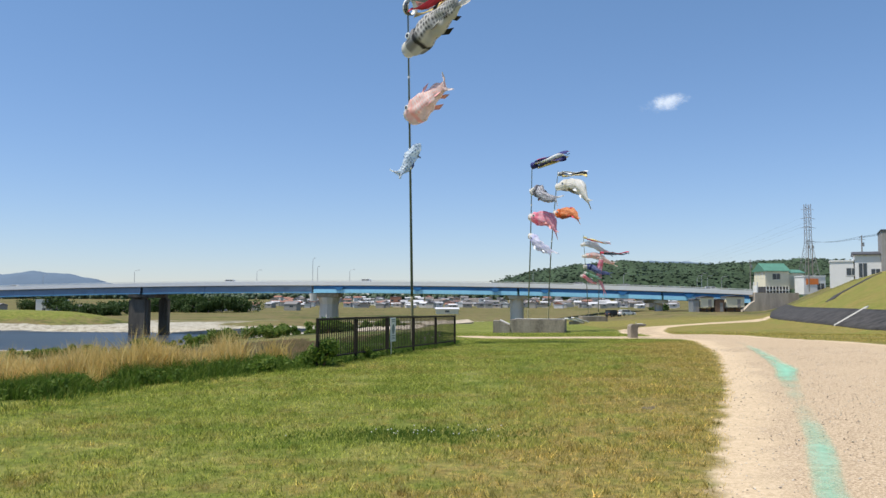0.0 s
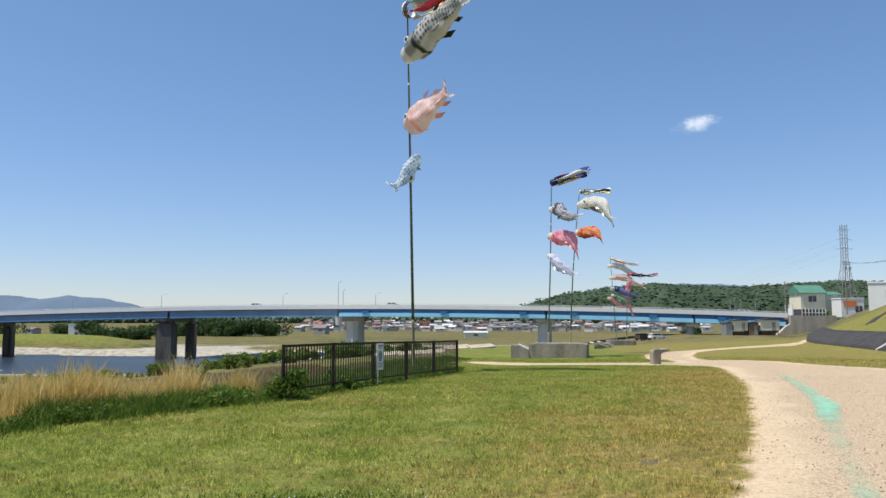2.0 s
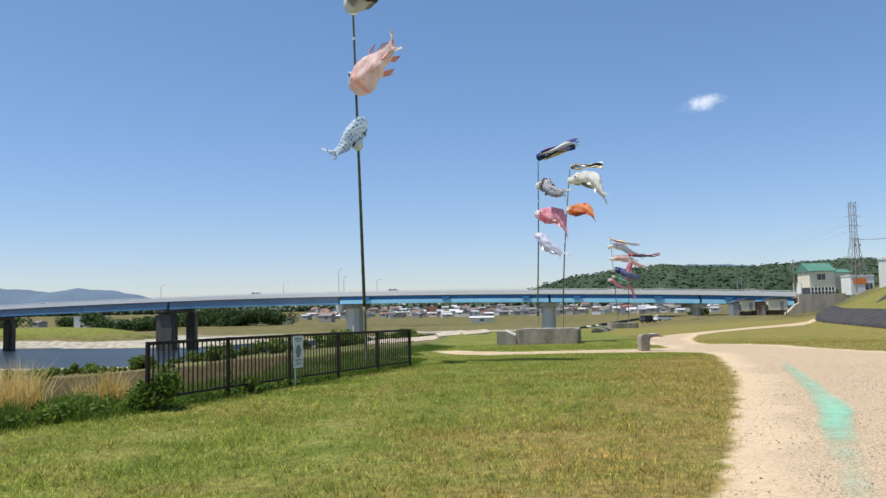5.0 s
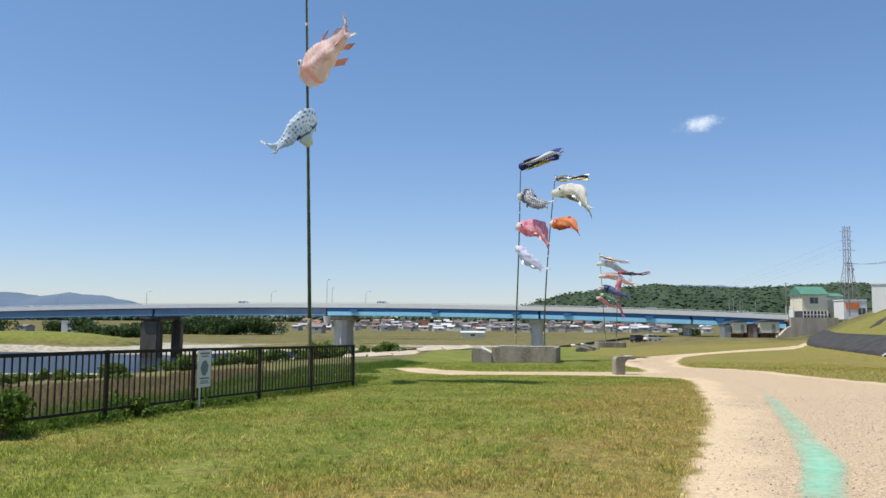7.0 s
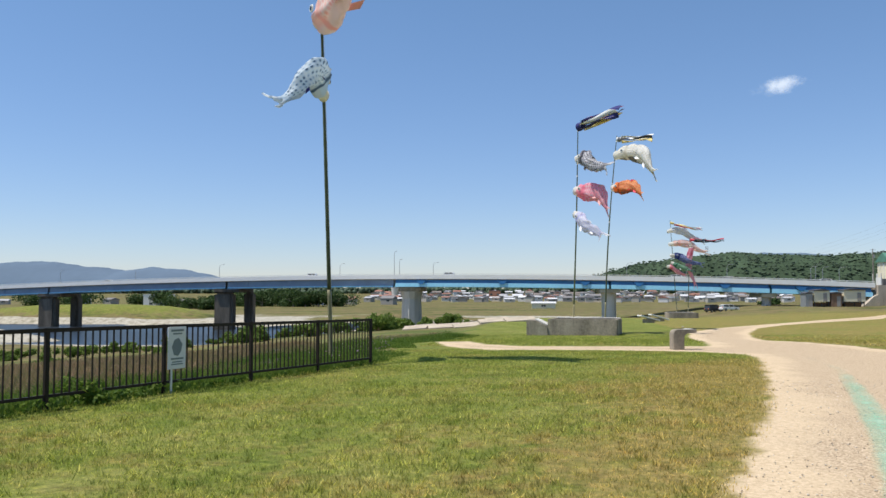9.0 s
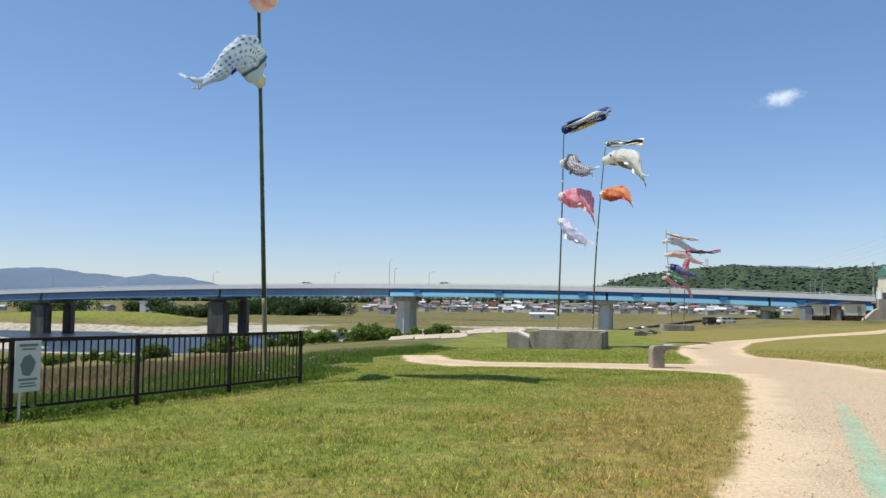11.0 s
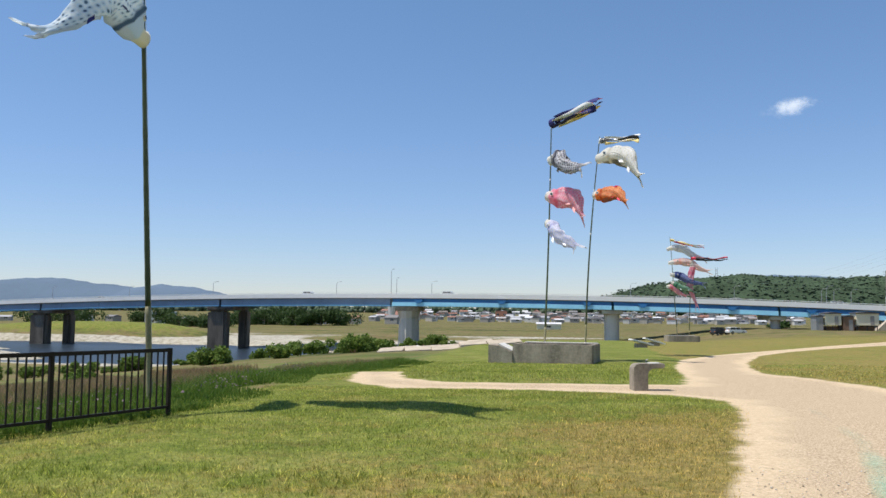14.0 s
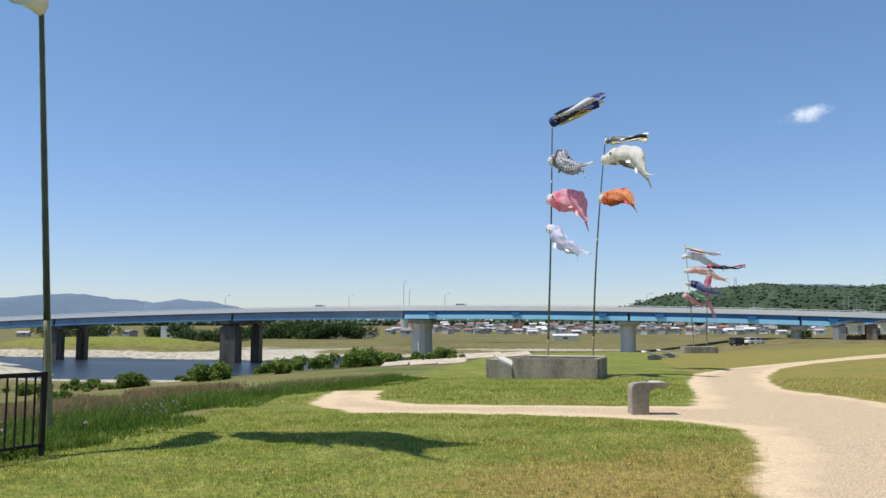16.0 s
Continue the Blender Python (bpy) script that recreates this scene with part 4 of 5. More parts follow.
SPAN = flen / 5
for i in range(6):
    fpart("post", box(i * SPAN, 0, fz(i * SPAN) - 0.25, 0.065, 0.065, 1.36, 0.006))
bar_mesh = box(0, 0, 0, 0.02, 0.02, 0.93)
first = fpart("bar", bar_mesh)
bar_data = first.data
k = 0
for i in range(5):
    for j in range(1, 17):
        s = SPAN * (i + j / 17)
        ob = first if k == 0 else new("bar", bar_data)
        ob.parent = fence
        ob.matrix_parent_inverse = fence.matrix_world.inverted()
        ob.matrix_world = fm @ pose(s, 0, fz(s) + 0.13)
        k += 1
    a, b = i * SPAN, (i + 1) * SPAN
    for zz, r in ((1.075, 0.030), (0.12, 0.022)):
        bm = bmesh.new()
        vs = []
        for s in (a, b):
            vs.append([bm.verts.new((s, dy, fz(s) + zz + dz)) for dy, dz in ((-r, -r), (r, -r), (r, r), (-r, r))])
        for j in range(4):
            bm.faces.new((vs[0][j], vs[0][(j + 1) % 4], vs[1][(j + 1) % 4], vs[1][j]))
        bm.faces.new(vs[0][::-1])
        bm.faces.new(vs[1])
        bmesh.ops.recalc_face_normals(bm, faces=bm.faces)
        fpart("top_rail" if zz > 1 else "bottom_rail", bm)

# warning board on its own stake, before the fence
sp = F0 + fdir * (SPAN * 2.93) + Vector((0.12, -0.04, 0))
sign = tagged(empty("warning_sign", sp.x, sp.y, gh(sp.x, sp.y), fang + 180), "white warning sign board on a thin white stake", "sign")
part("stake", box(-0.1, 0.02, -0.2, 0.03, 0.02, 0.9), M_WHITE, sign)
board = part("board", box(0, 0, 0.42, 0.42, 0.02, 0.72, 0.004), M_SIGN, sign)
for zz, ww, hh in ((1.06, 0.30, 0.035), (1.01, 0.22, 0.025), (0.58, 0.30, 0.03), (0.53, 0.24, 0.02), (0.49, 0.28, 0.02)):
    part("text_bar", box(0, -0.0125, zz, ww, 0.003, hh), M_SIGNGREY, board)
part("picture", prism([(-0.08, 0.66), (0.02, 0.64), (0.09, 0.72), (0.12, 0.84), (0.03, 0.95), (-0.07, 0.92), (-0.13, 0.80)], 0.003), M_SIGNGREY, board, "grey printed picture").location = (0, -0.0125, 0)


# ---- carp streamers ----
def lerp(t, a, b):
    return float(np.interp(t, a, b))


def fish(mouth, az, length, radius, rise, bend, material, label, group, curl=0.0, crush=0.25):
    """A windsock carp from its mouth hoop; az: heading on the ground, rise and bend: how its back lifts along the length;
    crush: how far the wind has let its cloth collapse into folds."""
    root = tagged(empty("carp_streamer", *mouth), label, "carp streamer", group)
    nu, nv = 46, 28
    seed = length * 3.1 + mouth[2]
    a0 = radians(az)
    pts, heads = [], []
    p = Vector((0, 0, 0))
    for i in range(nu):
        s = i / (nu - 1)
        pitch = radians(rise + bend * s + (9 + 34 * crush) * math.sin(s * 7 + seed))
        yaw = a0 + radians(curl) * s + (0.12 + 0.5 * crush) * math.sin(s * 6 + seed)
        d = Vector((math.cos(yaw) * math.cos(pitch), math.sin(yaw) * math.cos(pitch), math.sin(pitch)))
        if i:
            p = p + d * (length / (nu - 1))
        pts.append(p.copy())
        heads.append(d)
    verts, uvs = [], []
    for i in range(nu):
        s = i / (nu - 1)
        r = radius * lerp(s, [0, 0.05, 0.12, 0.3, 0.5, 0.72, 0.84, 0.92, 1.0], [0.50, 0.54, 0.78, 1.0, 0.92, 0.60, 0.36, 0.50, 0.86])
        flat = lerp(s, [0, 0.5, 0.84, 0.93, 1.0], [0.9, 0.72, 0.5, 0.18, 0.10]) * (1 - 0.45 * crush * min(1.0, s * 4))
        twist = 1.6 * crush * math.sin(s * 5 + seed) * min(1.0, s * 3)
        d = heads[i]
        side = d.cross(Vector((0, 0, 1)))
        side = side.normalized() if side.length > 0.05 else Vector((0, 1, 0))
        up = side.cross(d).normalized()
        for j in range(nv):
            a = 2 * math.pi * j / nv
            fold = min(1.0, s * 6)
            wr = 1 + fold * (0.22 + 0.5 * crush) * noise.noise((s * 7 + seed, math.cos(a) * 1.6, math.sin(a) * 1.6))
            wr += fold * (0.05 + 0.14 * crush) * math.sin(5 * a + s * 14) + fold * 0.22 * crush * noise.noise((s * 19 + seed, math.cos(a) * 4, math.sin(a) * 4))
            back = -0.13 * length * max(0.0, (s - 0.86) / 0.14) * (1 - abs(math.sin(a))) if s > 0.86 else 0.0
            if s > 0.93:
                back += 0.05 * length * crush * math.sin(a * 7 + seed)
            cx, cz = math.cos(a) * flat, math.sin(a)
            cx, cz = cx * math.cos(twist) - cz * math.sin(twist), cx * math.sin(twist) + cz * math.cos(twist)
            verts.append(pts[i] + r * wr * (cx * side + cz * up) + d * back)
            uvs.append((s, j / nv))
    verts = np.array([tuple(v) for v in verts])
    faces = [(i * nv + j, i * nv + (j + 1) % nv, (i + 1) * nv + (j + 1) % nv, (i + 1) * nv + j) for i in range(nu - 1) for j in range(nv)]
    body = arrays_mesh("body", verts, np.array(faces), material, uv=np.array(uvs), smooth=True)
    body.parent = root
    d = heads[0]
    side = d.cross(Vector((0, 0, 1))).normalized()
    up = side.cross(d).normalized()
    hoop = [0.50 * radius * (math.cos(a) * 0.9 * side + math.sin(a) * up) for a in np.linspace(0, 2 * math.pi, 17).tolist()]
    part("mouth_hoop", tube(hoop, 0.018, 5, False), M_WHITE, root)
    k = int(0.19 * nu)
    for sg in (-1, 1):
        d, c = heads[k], pts[k]
        side = d.cross(Vector((0, 0, 1))).normalized()
        up = side.cross(d).normalized()
        place = c + side * sg * radius * 0.80 + up * radius * 0.22
        turn = (side * sg).to_track_quat("Z", "Y").to_matrix().to_4x4()
        for rr, tk, mt, nm in ((0.20, 0.0, M_FLOWER, "eye"), (0.12, 0.012, M_CARDARK, "pupil")):
            bm = bmesh.new()
            bmesh.ops.create_cone(bm, cap_ends=True, segments=18, radius1=radius * rr, radius2=radius * rr * 0.9, depth=0.03)
            bmesh.ops.transform(bm, matrix=Matrix.Translation(place + side * sg * tk) @ turn, verts=bm.verts)
            part(nm, bm, mt, root)
    for kk, sg, fl in ((0.36, -1, 0.26), (0.36, 1, 0.26), (0.62, -1, 0.14), (0.62, 1, 0.14), (0.45, 0, 0.16)):
        i = int(kk * nu)
        d, c = heads[i], pts[i]
        side = d.cross(Vector((0, 0, 1))).normalized()
        up = side.cross(d).normalized()
        rad = radius * lerp(kk, [0.3, 0.5, 0.72], [1.0, 0.95, 0.62])
        o = c + (side * sg * rad * 0.42 - up * rad * 0.42 if sg else up * rad * 0.80)
        ax_ = (d * 0.8 - up * 0.5 + side * sg * 0.4) if sg else (d * 0.75 + up * 0.5)
        bm = bmesh.new()
        wv = d * (radius * 0.5)
        v = [o, o + wv, o + wv * 1.2 + ax_ * radius * 1.3 * fl * 2, o + ax_ * radius * 1.5 * fl * 2]
        off = side * 0.008
        lo = [bm.verts.new(q - off) for q in v]
        hi = [bm.verts.new(q + off) for q in v]
        bm.faces.new(lo[::-1])
        bm.faces.new(hi)
        for j in range(4):
            bm.faces.new((lo[j], lo[(j + 1) % 4], hi[(j + 1) % 4], hi[j]))
        part("fin", bm, FINS.get(material.name, R_WHITE), root)
    bm = tube([(0, 0, 0.58 * radius), (-0.12 * math.cos(a0), -0.12 * math.sin(a0), 0.0), (0, 0, -0.58 * radius)], 0.008, 4)
    part("bridle", bm, M_WHITE, root)
    return root


def ribbons(mouth, az, length, rise, colours, label, group, radius=0.22, head=None, bend=0.0):
    """A streamer: a short tube of cloth that ends in loose coloured ribbons."""
    root = tagged(empty("ribbon_streamer", *mouth), label, "ribbon streamer", group)
    a0 = radians(az)
    n = len(colours)
    part("tube", tube([(0, 0, 0), (0.12 * length * math.cos(a0), 0.12 * length * math.sin(a0), 0.12 * length * math.tan(radians(rise)))], [radius, radius * 0.95], 14, False), head or M_FLOWER, root)
    if head is None:
        for f in (0.035, 0.075):
            c = Vector((f * length * math.cos(a0), f * length * math.sin(a0), f * length * math.tan(radians(rise))))
            part("band", tube([c, c + Vector((0.03 * length * math.cos(a0), 0.03 * length * math.sin(a0), 0.03 * length * math.tan(radians(rise))))], radius * 1.03, 14, False), M_CARDARK, root)
    for i, mt in enumerate(colours):
        th = 2 * math.pi * i / n
        verts = []
        m = 26
        for q in range(m):
            s = q / (m - 1)
            run = length * (0.12 + 0.88 * s)
            wav = 0.10 * length * s * math.sin(s * 7 + i * 1.1)
            zz = run * math.tan(radians(rise + bend * s)) + radius * math.sin(th) * (1 - 0.5 * s) + 0.5 * wav
            off = radius * math.cos(th) * (1 - 0.4 * s) + 0.35 * wav
            c = Vector((run * math.cos(a0) - off * math.sin(a0), run * math.sin(a0) + off * math.cos(a0), zz))
            w = radius * 0.62 * (1 + 0.2 * math.sin(s * 5 + i))
            tw = th + 1.2 * math.sin(s * 3 + i)
            e = Vector((-math.sin(a0) * math.cos(tw), math.cos(a0) * math.cos(tw), math.sin(tw)))
            verts += [tuple(c - e * w), tuple(c + e * w)]
        f = np.array([(2 * q, 2 * q + 1, 2 * q + 3, 2 * q + 2) for q in range(m - 1)])
        ob = arrays_mesh("ribbon", np.array(verts), f, mt, smooth=True)
        ob.parent = root
        md = ob.modifiers.new("thickness", "SOLIDIFY")
        md.thickness = 0.006
    return root


def bamboo(x, y, top, lean=(0, 0), r=0.055, label="tall green bamboo flagpole", base=None, bow=0.0):
    z0 = gh(x, y) if base is None else base
    root = tagged(empty("flagpole", x, y, z0), label, "flagpole", "bamboo flagpoles")
    bm = bmesh.new()
    n = 26
    h = top - z0
    pts, rad = [], []
    for i in range(n * 3):
        s = i / (n * 3 - 1)
        node = i % 3 == 0
        pts.append((lean[0] * s + bow * math.sin(math.pi * s), lean[1] * s, -0.3 * (1 - s) + h * s))
        rad.append(r * (1 - 0.62 * s) * (1.07 if node else 1.0))
    add_tube(bm, pts[12:], rad[12:], 9)
    part("culm", bm, M_BAMBOO, root, smooth=True)
    bm = bmesh.new()
    add_tube(bm, pts[:13], rad[:13], 9)
    part("culm_foot", bm, M_BAMBOO_PALE, root, "paler foot of the culm", smooth=True)
    for s in (0.55, 0.75, 0.97):
        c = Vector((lean[0] * s + bow * math.sin(math.pi * s), lean[1] * s, h * s))
        part("tie", tube([c - Vector((0, 0, 0.05)), c + Vector((0, 0, 0.05))], r * (1 - 0.62 * s) * 1.3, 8), M_WHITE, root, "white rope tie")
    part("halyard", tube([(lean[0] * q + bow * math.sin(math.pi * q) + 0.05, lean[1] * q, h * q) for q in (0.08, 0.3, 0.5, 0.75, 0.97)], 0.005, 4), M_WHITE, root, "thin white rope")
    return root


C_BLACK = cloth_material("black_carp_cloth", (0.36, 0.35, 0.34), (0.80, 0.78, 0.74), (0.05, 0.05, 0.05), belly=(0.78, 0.76, 0.70))
C_CHECK = cloth_material("chequered_carp_cloth", (0.32, 0.31, 0.35), (0.82, 0.81, 0.84), (0.035, 0.035, 0.05))
C_CREAM = cloth_material("cream_carp_cloth", (0.86, 0.83, 0.75), (0.90, 0.89, 0.86), (0.70, 0.66, 0.57), belly=(0.20, 0.18, 0.14))
C_PINK = cloth_material("pale_pink_carp_cloth", (0.94, 0.66, 0.60), (0.95, 0.84, 0.81), (0.92, 0.52, 0.46), belly=(0.93, 0.82, 0.78))
C_ROSE = cloth_material("rose_carp_cloth", (0.92, 0.36, 0.46), (0.93, 0.66, 0.72), (0.88, 0.25, 0.36))
C_ORANGE = cloth_material("orange_carp_cloth", (0.92, 0.30, 0.09), (0.92, 0.48, 0.24), (0.55, 0.12, 0.04), belly=(0.35, 0.16, 0.12))
C_BLUE = cloth_material("blue_carp_cloth", (0.58, 0.71, 0.83), (0.82, 0.88, 0.92), (0.07, 0.13, 0.22), mouth=(0.80, 0.76, 0.58), belly=(0.62, 0.68, 0.72))
C_LILAC = cloth_material("lilac_carp_cloth", (0.72, 0.72, 0.90), (0.86, 0.86, 0.93), (0.58, 0.58, 0.82))
C_WHITE = cloth_material("white_carp_cloth", (0.80, 0.80, 0.82), (0.85, 0.85, 0.86), (0.60, 0.62, 0.68))
C_GREEN = cloth_material("green_carp_cloth", (0.12, 0.36, 0.22), (0.5, 0.66, 0.5), (0.04, 0.16, 0.1))
C_NAVY = cloth_material("navy_carp_cloth", (0.10, 0.14, 0.40), (0.45, 0.5, 0.75), (0.03, 0.04, 0.16))
R_NAVY, R_WHITE, R_YELLOW, R_RED, R_TEAL, R_BLACK, R_PINK = [plain(nm + "_ribbon", c, 0.7, 0.12, 0.8) for nm, c in
    (("navy", (0.03, 0.03, 0.14)), ("white", (0.78, 0.78, 0.78)), ("yellow", (0.78, 0.62, 0.25)), ("red", (0.72, 0.06, 0.10)), ("teal", (0.22, 0.50, 0.58)), ("black", (0.03, 0.03, 0.03)), ("pink", (0.80, 0.40, 0.38)))]
FINS = {"black_carp_cloth": R_BLACK, "chequered_carp_cloth": R_BLACK, "pale_pink_carp_cloth": R_PINK, "rose_carp_cloth": R_PINK, "orange_carp_cloth": R_RED, "blue_carp_cloth": R_NAVY, "navy_carp_cloth": R_NAVY}

G1, G2, G3, G4 = "carp on the bamboo pole by the fence", "carp on the planter's first pole", "carp on the planter's second pole", "carp on the far poles"
bamboo(-1.03, 34.45, 14.6, (-0.25, -1.2), 0.062, "tall green bamboo flagpole beside the fence")
ribbons((-1.27, 33.3, 13.75), -40, 2.6, -12, [R_WHITE, R_PINK, R_TEAL, R_RED, R_YELLOW], "white streamer with black bands and coloured ribbons", G1, 0.32, bend=18)
fish((-1.24, 33.4, 12.0), -56, 4.1, 0.66, 6, 26, C_BLACK, "large black carp streamer with pale mouth", G1, crush=0.3)
fish((-1.19, 33.65, 9.35), -50, 2.7, 0.56, 4, 34, C_PINK, "pale pink carp streamer flying from the pole", G1, crush=0.3)
fish((-1.15, 33.8, 7.25), -100, 3.8, 0.34, -4, -24, C_BLUE, "tattered pale blue carp streamer with dark dotted scales", G1, crush=0.55)

bamboo(6.93, 61.8, 12.05, (0.42, 0), 0.06, "green bamboo flagpole behind the concrete planter", bow=0.05)
ribbons((7.38, 61.7, 11.85), -46, 3.3, 8, [R_NAVY, R_RED, R_NAVY, R_WHITE, R_NAVY, R_YELLOW], "five-coloured ribbon streamer, mostly navy and white", G2, 0.26, R_NAVY)
fish((7.30, 61.7, 9.85), -58, 3.6, 0.50, -2, -30, C_CHECK, "black and white chequered carp streamer", G2)
fish((7.20, 61.7, 7.95), -50, 3.4, 0.52, -10, -40, C_ROSE, "rose pink carp streamer with printed scales", G2)
fish((7.12, 61.7, 6.5), -46, 2.9, 0.42, -14, -40, C_LILAC, "pale lilac carp streamer", G2)
bamboo(9.35, 68.0, 12.5, (0.95, 0), 0.06, "green bamboo flagpole behind the concrete planter", bow=-0.15)
ribbons((10.33, 67.9, 12.2), -34, 2.6, -4, [R_WHITE, R_WHITE, R_BLACK, R_YELLOW], "small white streamer with black bands", G3, 0.17)
fish((10.22, 67.9, 11.1), -54, 4.6, 0.58, -4, -44, C_CREAM, "large cream carp streamer with dark belly", G3)
fish((10.0, 67.9, 8.9), -50, 3.0, 0.44, -4, -26, C_ORANGE, "orange carp streamer with dark tail", G3)

bamboo(*far(18.96, 97.3)[:2], far(18.96, 97.3, 9.3)[2], (-0.77, 0), 0.06, "thin bamboo flagpole beside the far planter")
bamboo(*far(20.0, 97.3)[:2], far(20.0, 97.3, 7.3)[2], (0.38, 0), 0.06, "thin bamboo flagpole beside the far planter")
ribbons(far(18.35, 97.2, 9.0), 0, 4.1, -14, [R_YELLOW, R_WHITE, R_RED], "small yellow and red ribbon streamer", G4, 0.16, R_YELLOW)
fish(far(18.1, 97.2, 8.05), 4, 5.38, 0.44, 6, -44, C_WHITE, "white carp streamer on the far pole", G4)
fish(far(18.2, 97.2, 6.75), -4, 5.63, 0.46, -4, -18, C_PINK, "pink carp streamer on the far pole", G4)
fish(far(18.35, 97.2, 5.6), 3, 4.61, 0.44, -4, -26, C_NAVY, "navy blue carp streamer on the far pole", G4)
fish(far(18.4, 97.2, 4.9), -3, 3.33, 0.33, -10, -30, C_GREEN, "small green carp streamer on the far pole", G4)
fish(far(18.0, 97.2, 4.5), 0, 2.94, 0.31, -14, -26, C_ROSE, "small red carp streamer on the far pole", G4)
fish(far(20.35, 97.2, 6.9), 0, 6.27, 0.38, -86, 4, C_ROSE, "limp red carp streamer hanging down its pole", G4)
ribbons(far(20.3, 97.2, 7.2), 0, 4.35, -2, [R_BLACK, R_RED, R_BLACK], "black and red ribbon streamer", G4, 0.18, R_RED)


# ---- concrete things on the grass ----
def drinking_fountain(x, y, rz):
    root = tagged(empty("drinking_fountain", x, y, gh(x, y), rz), "weathered concrete drinking fountain with overhanging top", "drinking fountain")
    arc = [(-0.18 + 0.15 * (1 - math.cos(a)), 0.50 + 0.15 * math.sin(a)) for a in np.linspace(0, math.pi / 2, 6)]
    inner = [(0.17 + 0.16 * (1 - math.cos(a)), 0.38 + 0.16 * math.sin(a)) for a in np.linspace(math.pi / 2, 0, 6)]
    part("body", prism([(-0.18, -0.1)] + arc + [(0.56, 0.66), (0.58, 0.64), (0.58, 0.57), (0.56, 0.55)] + inner + [(0.17, -0.1)], 0.46, 0.015), M_CONC, root)
    part("basin", tube([(0.36, 0, 0.655), (0.36, 0, 0.675)], [0.15, 0.13], 16), M_CONC_LIGHT, root)
    part("tap", tube([(0.2, 0.1, 0.64), (0.2, 0.1, 0.72), (0.25, 0.1, 0.74)], 0.012, 6), M_STEEL, root)
    return root


drinking_fountain(9.28, 38.9, 8)


def planter(name, x, y, w, d, h, rz, label):
    k = float(stretch(y))
    x, y = far(x, y)[:2]
    w, d, h = w * k, d * k, h * k
    root = tagged(empty(name, x, y, gh(x, y), rz), label, "planter", "concrete planters")
    t = 0.22
    for nm, bx_, by_, sx, sy in (("front_wall", 0, -d / 2 + t / 2, w, t), ("back_wall", 0, d / 2 - t / 2, w, t), ("side_wall", -w / 2 + t / 2, 0, t, d - 2 * t), ("side_wall", w / 2 - t / 2, 0, t, d - 2 * t)):
        part(nm, box(bx_, by_, -0.3, sx, sy, h + 0.3, 0.02), M_CONC, root)
    # Paler concrete puts the sunlit top of the wall into the colour.
    part("coping", box(0, d / 2 - t / 2, h, w * 0.96, t * 1.2, 0.05, 0.01), M_CONC_PALE, root, "pale coping, sunlit top put into its colour")
    part("soil", box(0, 0, -0.3, w - 2 * t, d - 2 * t, h + 0.18), M_GROUND_SOIL, root)
    return root


M_GROUND_SOIL = plain("pale_dry_soil", (0.40, 0.35, 0.27), 0.95, 0.3, 1.0, 12.0, bump=0.5)
planter("planter", 7.6, 60.3, 3.95, 2.6, 0.92, -12, "low weathered concrete planter at the flagpoles")
side = tagged(empty("planter", 4.9, 60.4, gh(4.9, 60.4), -6), "small concrete planter block with sloping top", "planter", "concrete planters")
part("body", prism([(-0.62, -0.3), (0.6, -0.3), (0.6, 0.52), (-0.1, 0.86), (-0.62, 0.88)], 2.0, 0.02), M_CONC, side)
part("slab", prism([(0.55, 0.56), (0.58, 0.62), (-0.12, 0.95), (-0.14, 0.89)], 1.7, 0.008), M_CONC_PALE, side, "pale sloping slab")
planter("planter", 19.1, 95.8, 2.9, 2.0, 0.55, 3, "low concrete planter under the far flagpoles")
for sx_, sy_, tilt, rz in ((13.6, 79.0, 24, 20), (14.9, 82.5, 28, 14)):
    sx_, sy_ = far(sx_, sy_)[:2]
    r = tagged(empty("slab_bench", sx_, sy_, gh(sx_, sy_), rz), "pale tilted stone slab on a low block", "stone slab", "tilted slabs on the grass")
    part("block", box(0.1, 0, -0.1, 0.9, 0.6, 0.42, 0.03), M_CONC, r)
    part("slab", box(0, 0, 0, 1.9, 0.8, 0.12, 0.02, m=pose(0.1, 0, 0.36, 0, tilt * 0.55, 0)), M_WHITE, r, "pale slab")
M_SLAB = plain("pale_brown_concrete", (0.44, 0.37, 0.28), 0.95, 0.35, 0.7, 8.0, bump=0.4)
for i in range(5):
    for j in range(2):
        sx_, sy_ = -8.2 + 2.75 * i + 0.5 * j, 99.0 + 4.4 * j - 0.5 * i
        zs = gh(sx_, sy_)
        r = tagged(empty("bank_slab", sx_, sy_, zs, 8 + rng.uniform(-3, 3)), "pale brown concrete slab facing the river bank", "concrete slab", "slabs on the river bank")
        part("slab", box(0, 0, -0.15, 2.55, 4.0, 0.30, 0.03, m=pose(0, 0, 0.10, 3, -4, 0)), M_SLAB, r)
M_LID = plain("rusted_iron", (0.13, 0.10, 0.062), 0.9, 0.5, 3.0, 40.0)
r = tagged(empty("ground_cover", 3.14, 12.45, gh(3.14, 12.45) - 0.020), "rusty flat inspection cover sunk in the lawn", "manhole cover")
part("rim", tube([(0, 0, -0.05), (0, 0, 0.022)], 0.25, 22), M_LID, r)
part("lid", tube([(0, 0, -0.04), (0, 0, 0.026)], 0.225, 22), M_LID, r)

